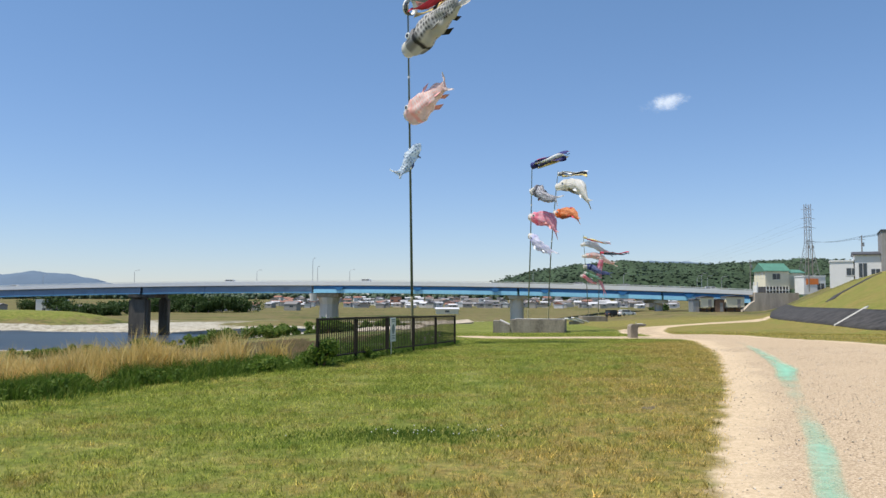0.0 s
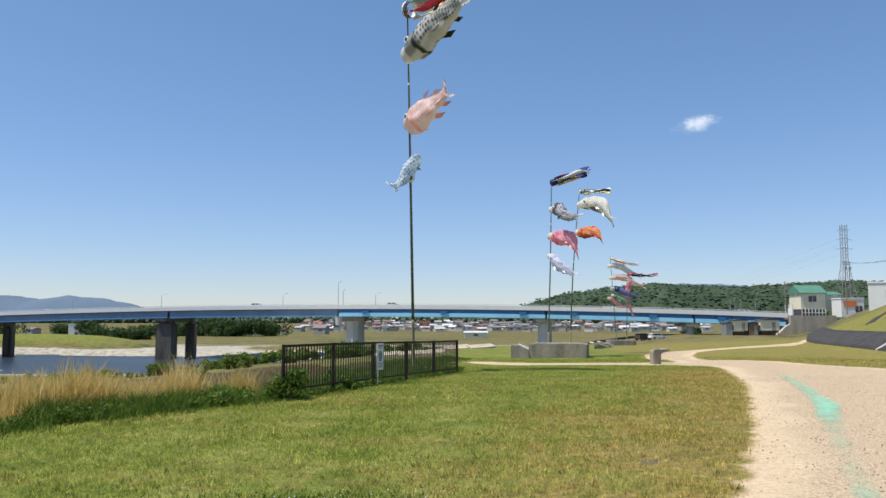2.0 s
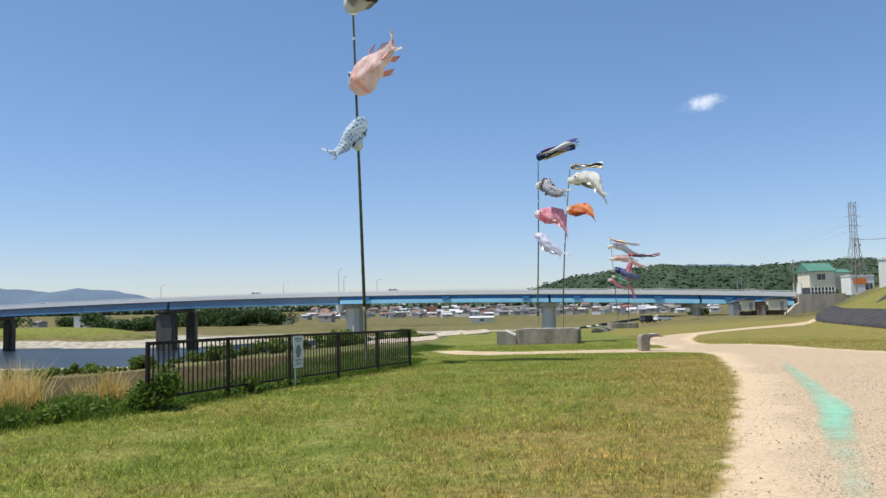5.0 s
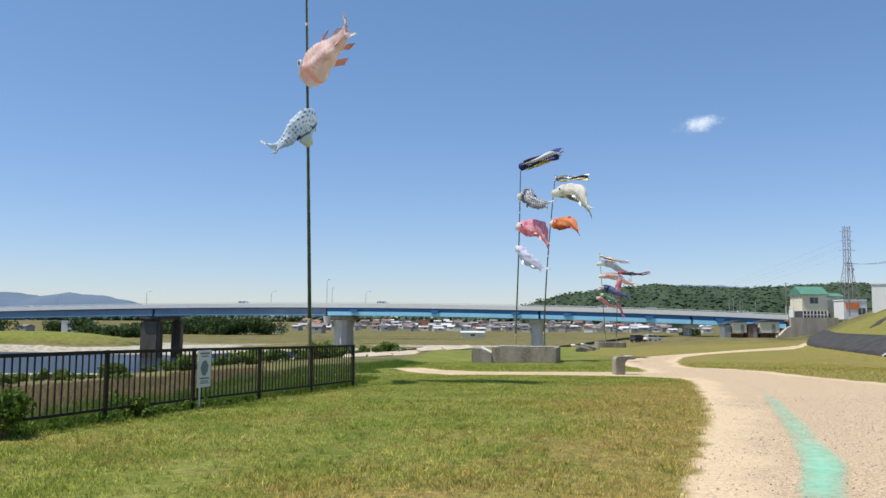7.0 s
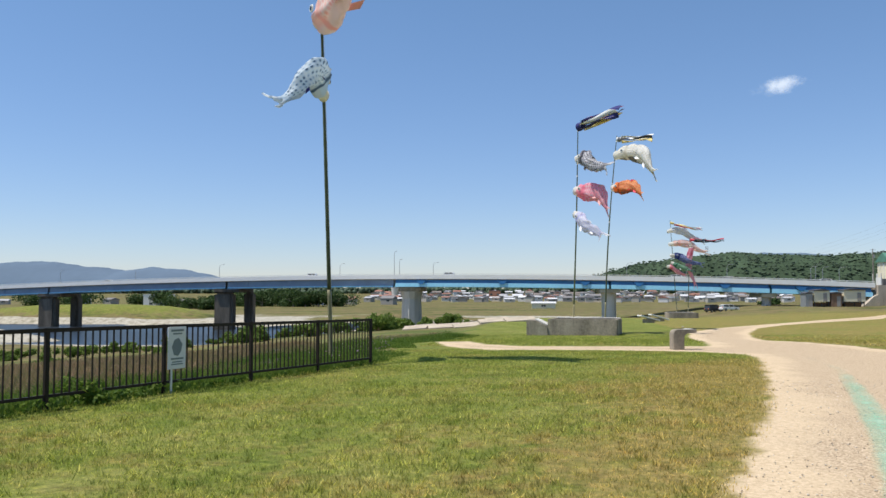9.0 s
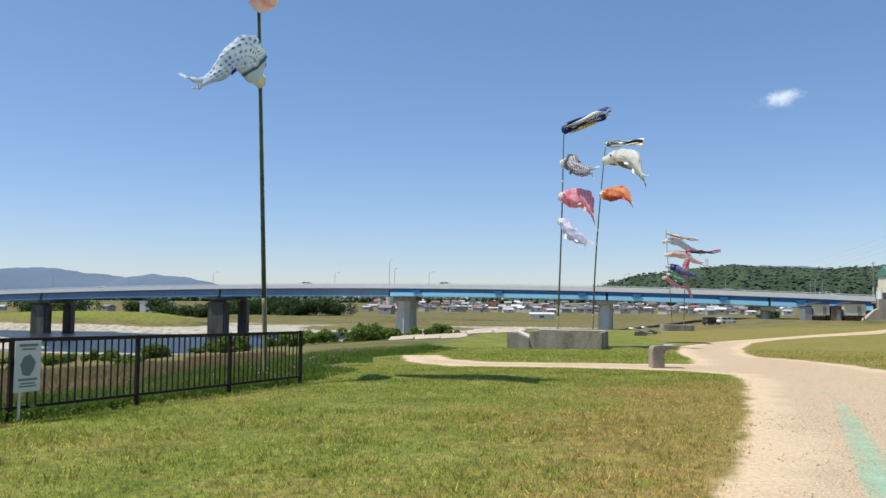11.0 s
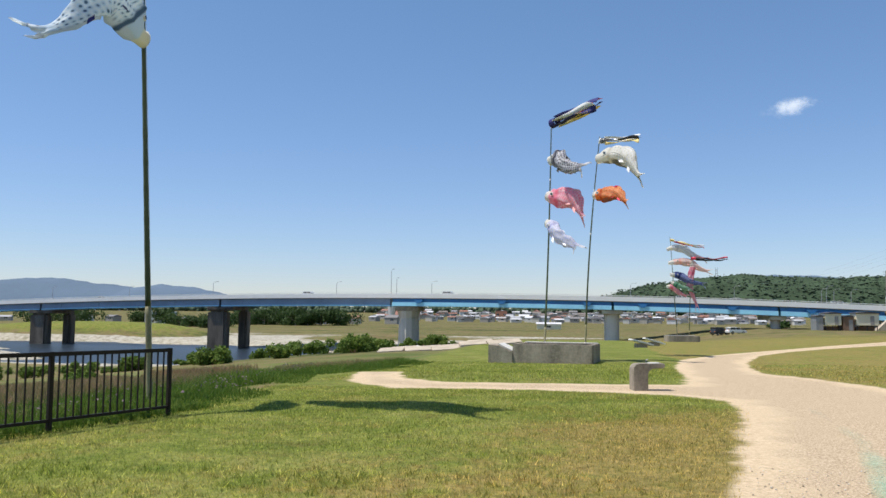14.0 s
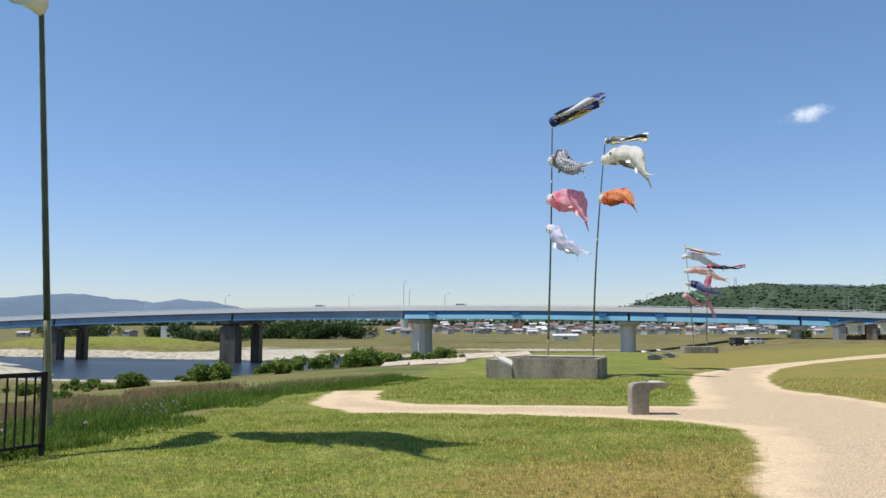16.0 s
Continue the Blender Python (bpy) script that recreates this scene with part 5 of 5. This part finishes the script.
# ---- dike and its facing ----
def dike_strip(name, w0, w1, y0, y1, material, lift, step=3.0, shift=0.0):
    """A facing that lies on the dike's slope between two distances from its foot."""
    ya = np.arange(y0, y1 + 0.01, step)
    rows = []
    for w in np.linspace(w0, w1, 5):
        x = dike_foot(ya) + (w + shift * (ya - y0)) / 0.94
        rows.append(np.stack([x, ya, plan_z(x, ya) + lift], -1))
    v = np.stack(rows, 1)
    v = np.array(HUB) + (v - np.array(HUB)) * stretch(v[..., 1])[..., None]
    k = np.arange(len(ya) * 5).reshape(-1, 5)
    q = np.stack([k[:-1, :-1], k[:-1, 1:], k[1:, 1:], k[1:, :-1]], -1).reshape(-1, 4)
    ob = arrays_mesh(name, v.reshape(-1, 3), q, material)
    md = ob.modifiers.new("thickness", "SOLIDIFY")
    md.thickness = 0.25
    md.offset = -1
    return ob


tagged(dike_strip("revetment", 0.6, 3.6, 20, 182, M_STONE_DARK, 0.10), "dark stone revetment at the dike's foot", "revetment", kind="structure")
tagged(dike_strip("stair_edge", 0.5, 0.76, 65.5, 69.0, M_CONC_LIGHT, 0.16, 0.25, 0.97), "pale concrete stair edge up the revetment", "stairs", kind="structure")
tagged(dike_strip("dike_ramp", 5.0, 5.9, 87, 102, M_STONE_DARK, 0.08, 0.5, 0.52), "dark sloping ramp across the grassy dike", "ramp", kind="structure")


# ---- buildings ----
def house(name, x, y, z, w, d, h, roof, rz, wall_m, roof_m, label, windows=(), category="house", group="", flat=False, over=0.35, k=1.28):
    root = tagged(empty(name, *(far(x, y, z) if k > 1 else (x, y, z)), rz), label, category, group)
    w, d, h, roof, over = w * k, d * k, h * k, roof * k, over * k
    windows = [tuple(v * k for v in wn_) for wn_ in windows]
    part("wall", box(0, 0, -1.0, w, d, h + 1.0), wall_m, root)
    if flat:
        part("roof", box(0, 0, h, w + 0.3, d + 0.3, 0.35, 0.05), roof_m, root)
    else:
        rf = prism([(-d / 2 - over, h - 0.15), (d / 2 + over, h - 0.15), (d / 2 + over, h + 0.05), (0, h + roof), (-d / 2 - over, h + 0.05)], w + 2 * over)
        bmesh.ops.rotate(rf, verts=rf.verts, cent=(0, 0, 0), matrix=Matrix.Rotation(math.pi / 2, 3, "Z"))
        part("roof", rf, roof_m, root)
    for wx_, wz_, ww, wh in windows:
        wd = part("window", box(wx_, -d / 2 - 0.02, wz_, ww, 0.12, wh), M_GLASS, root)
        part("window_frame", box(wx_, -d / 2 - 0.04, wz_ - 0.1, ww + 0.2, 0.06, 0.1), M_WHITE, wd)
        part("window_frame", box(wx_, -d / 2 - 0.10, wz_, 0.08, 0.06, wh), M_WHITE, wd)
    return root


r = house("house", 85.6, 206, 5.9, 6.0, 6.0, 3.1, 2.0, 4, M_CREAM, M_GREENROOF, "cream house with green gable roof on a white-posted undercroft", [(-0.2, 1.0, 1.9, 1.4)])
# Solid dark block paints the shade of the open recess below the house.
part("undercroft", box(0, 0.3, -3.2, 7.5, 7.0, 2.3), M_DARKROOF, r, "dark block standing in for shade under the house")
for q in np.linspace(-3.7, 3.7, 8).tolist():
    part("post", box(q, -4.0, -3.2, 0.22, 0.22, 2.3), M_WHITE, r)
part("rail", box(0, -4.1, -2.2, 7.7, 0.14, 0.22), M_WHITE, r, "white balustrade rail")
porch = part("porch", box(-5.6, -0.6, -3.2, 2.6, 7.0, 0.35), M_CONC, r, "projecting concrete terrace")
for py_ in (-3.9, -1.6, 0.8):
    part("porch_post", box(-6.6, py_, -2.9, 0.25, 0.25, 3.4), M_WHITE, porch)
part("porch_wall", box(-6.5, -2.4, -2.85, 0.2, 3.2, 2.2), M_WHITE, porch, "white slatted screen")
for q in (-2.6, 0.0, 2.6):
    part("gable_batten", box(-3.92, q * 0.8, 1.6, 0.12, 0.22, 2.6 if q else 4.4), M_WHITE, r)
house("house_annex", 90.2, 207, 5.4, 5.0, 6, 3.2, 0.9, 4, M_CREAM, M_GREENROOF, "low cream annex beside the green-roofed house")
r = house("shop", 92.3, 199.5, 4.0, 5.2, 5, 3.4, 0, 0, M_WHITE, M_WHITE, "small white shop with an orange sign panel", [(1.4, 0.3, 1.6, 1.5)], "shop", flat=True)
part("sign_panel", box(-0.8, -3.27, 2.0, 3.8, 0.1, 1.8), M_ORANGE, r, "orange sign panel")
def stilt_shed(x, w, low, top, material, label):
    """A site hut on legs, with a dark gap below."""
    z = float(plan_z(x, 166))
    k = 1.28
    root = tagged(empty("shed", *far(x, 166, z)), label, "shed", "sheds under the bridge end")
    body = part("body", box(0, 0, low * k, w * k, 3 * k, (top - low) * k, 0.04), material, root)
    part("roof", prism([(-w * k / 2 - 0.2, top * k), (w * k / 2 + 0.2, top * k), (w * k / 2 + 0.2, top * k + 0.12), (0, top * k + 0.42), (-w * k / 2 - 0.2, top * k + 0.12)], 3 * k + 0.5), M_DARKROOF, root, "dark blue-grey roof")
    part("door", box(w * k * 0.2, -1.5 * k - 0.02, low * k + 0.1, 0.8, 0.06, (top - low) * k * 0.75), M_GREYWALL, body, "grey door")
    if low > 0.3:
        for sx in (-0.44, 0.0, 0.44):
            for sy in (-1.2, 1.2):
                part("leg", box(sx * w * k, sy * k, -0.3, 0.16, 0.16, low * k + 0.32), M_DARKROOF, root)
        # Brown block added to fill the dark gap between the legs.
        part("gap_block", box(0, 0.3, -0.2, w * k * 0.8, 1.6, low * k * 0.8 + 0.2, 0.03), M_BROWN, root, "brown block added to fill the dark gap under the hut")
    return root


stilt_shed(53.2, 1.2, 0.0, 2.4, M_STEEL, "narrow grey metal locker shed")
stilt_shed(55.4, 2.7, 0.95, 2.9, M_CREAM, "cream site hut standing on dark legs")
stilt_shed(57.9, 1.8, 0.0, 2.4, M_BROWN, "brown boarded shed under the bridge")
stilt_shed(61.0, 3.7, 0.95, 3.0, M_CREAM, "long cream site hut standing on dark legs")
house("white_building", 71.6, 143, 4.6, 3.6, 5, 3.7, 0, -25, M_WHITE, M_WHITE, "white flat-roofed building on the dike", [(1.5, 1.4, 1.6, 1.2)], "building", flat=True)
house("white_building", 75.4, 141.5, 4.6, 4.2, 6, 4.9, 0.6, -25, M_WHITE, M_DARKROOF, "white two-storey building with dark eaves", [(-0.9, 1.0, 1.2, 2.4), (1.0, 1.2, 1.3, 1.2)], "building")
house("grey_house", 80.8, 138, 5.0, 9, 8, 8.2, 0, -25, M_GREYWALL, M_DARKROOF, "grey three-storey house on the dike", [(-2.6, 4.8, 1.8, 1.6), (1.0, 4.8, 1.8, 1.6), (-2.6, 1.6, 1.8, 1.6), (1.0, 1.6, 1.8, 1.6)], "house", flat=True)

M_BRICK = plain("brick_red_render", (0.42, 0.20, 0.13), 0.8, 0.15, 0.5)
TOWN = []
for i in range(7):
    w, d, h = rng.uniform(7, 12), rng.uniform(6, 9), rng.uniform(2.8, 5.2)
    TOWN.append(house("town_house", 0, 0, 0, w, d, h, rng.uniform(1.2, 2.2), 0, M_WALLS, M_ROOFS, "small town house with tiled gable roof beyond the river",
                      [(0.1 * w, h * 0.5, 2.6, 1.3)], "house", "town houses beyond the river", k=1.0))
count = 0
for row, yy in enumerate((840, 880, 925, 970, 1020, 1075, 1130, 1190)):
    for xx in np.arange(-0.19 * yy, 0.30 * yy, 11.5 + 0.8 * row):
        px, py = xx + rng.uniform(-5, 5), yy + rng.uniform(-18, 18)
        if rng.uniform() < 0.10:
            continue
        src = TOWN[count % 7]
        m = pose(px, py, gh(px, py) + 0.1, 0, 0, rng.choice([0, 90, 12, -20, 75]))
        if count < 7:
            src.matrix_basis = m
        else:
            copy_thing(src, m)
        count += 1
for px, py in ((-175, 470), (-160, 478), (-140, 470), (-122, 480), (-198, 470), (-220, 475), (-245, 470), (-268, 480), (-290, 470), (-104, 486), (-84, 500), (-320, 480)):
    px, py = far(px, py)[:2]
    copy_thing(TOWN[count % 7], pose(px, py, gh(px, py), 0, 0, rng.uniform(-20, 20)))
    count += 1
house("apartment_block", -196, 430, float(plan_z(-196, 430)), 14, 8, 6.2, 0, 5, M_WHITE, M_WHITE, "pale flat-roofed apartment block beyond the bank", [(-3, 3.6, 1.6, 1.2), (0, 3.6, 1.6, 1.2), (3, 3.6, 1.6, 1.2), (-3, 0.8, 1.6, 1.2), (3, 0.8, 1.6, 1.2)], "apartment block", flat=True)
house("brick_building", -32, 740, float(plan_z(-32, 740)), 10, 8, 8.0, 0, 0, M_BRICK, M_DARKROOF, "reddish box building among town roofs", [(-3, 4, 2, 1.4), (3, 4, 2, 1.4)], "building", flat=True)
house("river_hut", 8, 400, float(plan_z(8, 400)), 11, 5, 2.4, 0.8, 0, M_CREAM, M_ROOFS, "low cream hut on the far field", [(0, 0.8, 2, 0.9)], "hut")


# ---- poles, wires, pylon ----
def pylon(x, y, z, h, w):
    h, w = h * 1.28, w * 1.28
    root = tagged(empty("pylon", *far(x, y, z)), "tall steel lattice power pylon", "pylon")
    prof = lambda s: w * (1 - 0.80 * min(1, s / 0.62)) / 2 + 0.02 * w * (s > 0.62)
    levels = [0, 0.14, 0.27, 0.38, 0.48, 0.56, 0.63, 0.70, 0.77, 0.84, 0.91, 1.0]
    for sx_ in (-1, 1):
        for sy_ in (-1, 1):
            part("leg", tube([(sx_ * prof(s), sy_ * prof(s), s * h) for s in levels], 0.17, 5), M_RUST, root)
    for a, b in zip(levels, levels[1:]):
        for sd in range(4):
            c = [(-1, -1), (1, -1), (1, 1), (-1, 1)]
            p, q = c[sd], c[(sd + 1) % 4]
            bm = tube([(p[0] * prof(a), p[1] * prof(a), a * h), (q[0] * prof(b), q[1] * prof(b), b * h)], 0.08, 4)
            add_tube(bm, [(q[0] * prof(a), q[1] * prof(a), a * h), (p[0] * prof(b), p[1] * prof(b), b * h)], 0.08, 4)
            part("brace", bm, M_RUST, root)
    for s, l in ((0.74, 5.4), (0.84, 5.0), (0.94, 4.4)):
        part("cross_arm", tube([(-l, 0, s * h), (0, 0, s * h + 0.8), (l, 0, s * h)], [0.10, 0.2, 0.10], 5), M_RUST, root)
    return root


pylon(194.3, 420, 4, 47.5, 10.5)
pylon(305, 1500, float(plan_z(305, 1500)) - 0.5, 84, 14)


def utility_pole(x, y, z, h):
    h = h * 1.28
    root = tagged(empty("utility_pole", *far(x, y, z)), "grey utility pole with crossbars", "utility pole", "utility poles by the dike road")
    part("pole", tube([(0, 0, -1), (0, 0, h)], [0.19, 0.12], 9), M_WOODPOLE, root)
    for zz in (h - 0.4, h - 1.1):
        part("crossbar", box(0, 0, zz, 1.6, 0.08, 0.1), M_STEEL, root)
    part("transformer", tube([(0.35, 0, h - 2.6), (0.35, 0, h - 1.7)], 0.24, 10), M_STEEL, root)
    return root


UP = [(79, 150, 4.8, 8.8), (90, 195, 4.6, 11.5), (98, 210, 4.6, 12.5), (80, 205, 4.4, 7.5)]
for u_ in UP:
    utility_pole(*u_)


def wire(a, b, sag, label="thin black overhead power wire"):
    pts = []
    for i in range(13):
        s = i / 12
        p = Vector(far(*a)).lerp(Vector(far(*b)), s)
        p.z -= sag * 4 * s * (1 - s)
        pts.append(p)
    tagged(part("power_wire", tube(pts, 0.025, 4), M_CARDARK), label, "wire", "overhead wires")


for dx in (-0.8, 0.0, 0.8):
    wire((79 + dx, 150, 13.3), (90 + dx, 195, 15.8), 0.7)
    wire((79 + dx, 150, 13.3), (72 + dx, 118, 13.5), 0.6)
for l, s in ((4.6, 0.74), (-4.6, 0.74), (4.2, 0.84), (-4.2, 0.84)):
    wire((194.3 + l, 420, 4 + s * 47.5), (305 + l, 1500, 10 + s * 75), 26)


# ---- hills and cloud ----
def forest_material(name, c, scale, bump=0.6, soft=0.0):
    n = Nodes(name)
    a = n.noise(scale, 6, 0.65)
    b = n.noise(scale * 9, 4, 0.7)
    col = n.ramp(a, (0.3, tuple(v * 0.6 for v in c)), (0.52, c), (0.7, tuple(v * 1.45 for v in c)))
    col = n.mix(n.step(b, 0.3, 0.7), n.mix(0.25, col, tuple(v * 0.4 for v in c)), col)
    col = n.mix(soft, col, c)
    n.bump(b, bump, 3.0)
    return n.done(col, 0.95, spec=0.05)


M_FOREST = forest_material("wooded_slope", (0.058, 0.087, 0.050), 0.02)
# Air haze is put into this base colour: blue-grey with little contrast.
M_FARHILL = forest_material("haze_blue_hills", (0.12, 0.165, 0.22), 0.004, 0.1, 0.75)


def ridge(name, y, depth, xs_, hs_, material, label, rough, base):
    gx_ = np.linspace(xs_[0], xs_[-1], 240)
    h = np.interp(gx_, xs_, hs_)
    rows = []
    for k_, f in enumerate(np.linspace(0, 1, 14)):
        z = base + (h - base) * math.sin(f * math.pi * 0.5) ** 0.8
        nz = np.array([noise.fractal((a * 0.03 / rough * 3, f * 4, 1.0), 1.0, 2.0, 5) for a in gx_])
        rows.append(np.stack([gx_ + 3 * nz, np.full_like(gx_, y + depth * f) + rough * nz, z + rough * nz * (0.3 + 0.5 * f)], -1))
    rows.append(np.stack([gx_, np.full_like(gx_, y + depth * 1.6), np.full_like(gx_, base)], -1))
    v = np.stack(rows, 0)
    v = np.array(HUB) + (v - np.array(HUB)) * 1.28
    k_ = np.arange(v.shape[0] * 240).reshape(v.shape[0], 240)
    q = np.stack([k_[:-1, :-1], k_[:-1, 1:], k_[1:, 1:], k_[1:, :-1]], -1).reshape(-1, 4)
    return tagged(arrays_mesh(name, v.reshape(-1, 3), q, material, smooth=True), label, "hill", kind="structure"), v


hill, hv = ridge("backdrop_hill", 1150, 120, [46, 88, 147, 220, 294, 390, 475, 568, 678, 824, 1025, 1280], [0, 27, 44, 56, 62, 58, 60, 67, 63, 73, 70, 77], M_FOREST, "wooded green hill beyond the town", 4.0, -3)
ridge("backdrop_hill", 2300, 250, [-2300, -1900, -1640, -1500, -1400, -1320, -1220, -1120, -1020, -950, -820, -600], [40, 95, 110, 98, 88, 78, 88, 80, 60, 42, 20, 4], M_FARHILL, "far hills with blue haze put into their colour", 8.0, -5)
ridge("backdrop_hill", 1700, 200, [150, 300, 500, 700, 950, 1300], [10, 62, 92, 84, 96, 80], M_FARHILL, "far ridge behind the wooded hill, haze put into its colour", 8.0, -5)

# tree crowns over the hill, and a low belt of trees at its foot
n_c = 13000
ci, cj = rng.integers(2, 14, n_c), rng.integers(0, 240, n_c)
cc = hv[ci, cj] + rng.normal(0, 1.0, (n_c, 3)) * np.array([9.0, 5.0, 1.6]) - np.array([0, 0, 1.6])
ico = bmesh.new()
bmesh.ops.create_icosphere(ico, subdivisions=1, radius=1.0)
ico.verts.ensure_lookup_table()
iv = np.array([tuple(v.co) for v in ico.verts])
jf = np.array([[v.index for v in f.verts] for f in ico.faces])
ico.free()
rad = 1.2 + 1.9 * rng.random(n_c) ** 2
jit = 1 + 0.16 * rng.normal(size=(n_c, len(iv), 1))
vv = cc[:, None, :] + iv[None] * rad[:, None, None] * jit * np.array([1.3, 1.1, 0.55])
ff = jf[None] + (np.arange(n_c) * len(iv))[:, None, None]
rv = np.concatenate([rk, (gz(rk[:, 0], rk[:, 1]) + 0.2)[:, None]], -1)[:, None, :] + iv[None] * rng.uniform(0.4, 1.1, rk_n)[:, None, None] * (1 + 0.25 * rng.normal(size=(rk_n, len(iv), 1))) * np.array([1.3, 1.0, 0.6])
rf_ = jf[None] + (np.arange(rk_n) * len(iv))[:, None, None]
tagged(arrays_mesh("riprap_stones", rv.reshape(-1, 3), rf_.reshape(-1, 3), M_CONC_PALE), "pale boulders strewn before the bridge pier", "stones", kind="stuff")
M_CROWN = blade_material("forest_crowns", [(0.055, 0.083, 0.048), (0.060, 0.090, 0.051), (0.067, 0.098, 0.055)], 0.0, 0.006)
tagged(arrays_mesh("forest_trees", vv.reshape(-1, 3), ff.reshape(-1, 3), M_CROWN, smooth=True), "many tree crowns covering the wooded hill", "trees", kind="stuff")
n_b = 1500
bx_ = rng.uniform(-720, 520, n_b)
by_ = 1265 + rng.uniform(-20, 50, n_b)
bc = np.stack([bx_, by_, gz(bx_, by_) + rng.uniform(0.5, 7.5, n_b)], -1)
vv = bc[:, None, :] + iv[None] * rng.uniform(2.4, 5.6, n_b)[:, None, None] * (1 + 0.3 * rng.normal(size=(n_b, len(iv), 1)))
ff = jf[None] + (np.arange(n_b) * len(iv))[:, None, None]
tagged(arrays_mesh("tree_belt", vv.reshape(-1, 3), ff.reshape(-1, 3), M_CROWN), "belt of dark trees behind the town", "trees", kind="stuff")


def cloud_material():
    n = Nodes("thin_cloud")
    tc = n.t.nodes.new("ShaderNodeTexCoord").outputs["Generated"]
    grad = n.add("ShaderNodeVectorMath")
    grad.operation = "DISTANCE"
    grad.inputs[1].default_value = (0.5, 0.5, 0.5)
    n.link(tc, grad.inputs[0])
    nz = n.noise(0.024, 7, 0.68)
    fac = n.math("SUBTRACT", nz, n.math("MULTIPLY", grad.outputs["Value"], 0.75))
    n.done((0.9, 0.9, 0.9), 1.0, spec=0.0)
    # Faint emission stands in for sunlight scattered through the cloud.
    n.bsdf.inputs["Emission Color"].default_value = (0.85, 0.9, 1.0, 1)
    n.bsdf.inputs["Emission Strength"].default_value = 0.55
    tr = n.t.nodes.new("ShaderNodeBsdfTransparent")
    mx = n.t.nodes.new("ShaderNodeMixShader")
    n.link(n.math("MULTIPLY", n.step(fac, 0.14, 0.55), 0.8), mx.inputs[0])
    n.link(tr.outputs[0], mx.inputs[1])
    n.link(n.bsdf.outputs[0], mx.inputs[2])
    n.link(mx.outputs[0], n.out.inputs[0])
    return n.mat


bm = bmesh.new()
for px, pz in ((-55, -19), (55, -19), (55, 19), (-55, 19)):
    bm.verts.new((px, 0, pz))
bm.faces.new(bm.verts)
cl = part("backdrop_cloud", bm, cloud_material())
cl.matrix_world = pose(436, 1500, 372, 0, -14, 0)
tagged(cl, "single thin wisp of white cloud", "cloud", kind="structure")
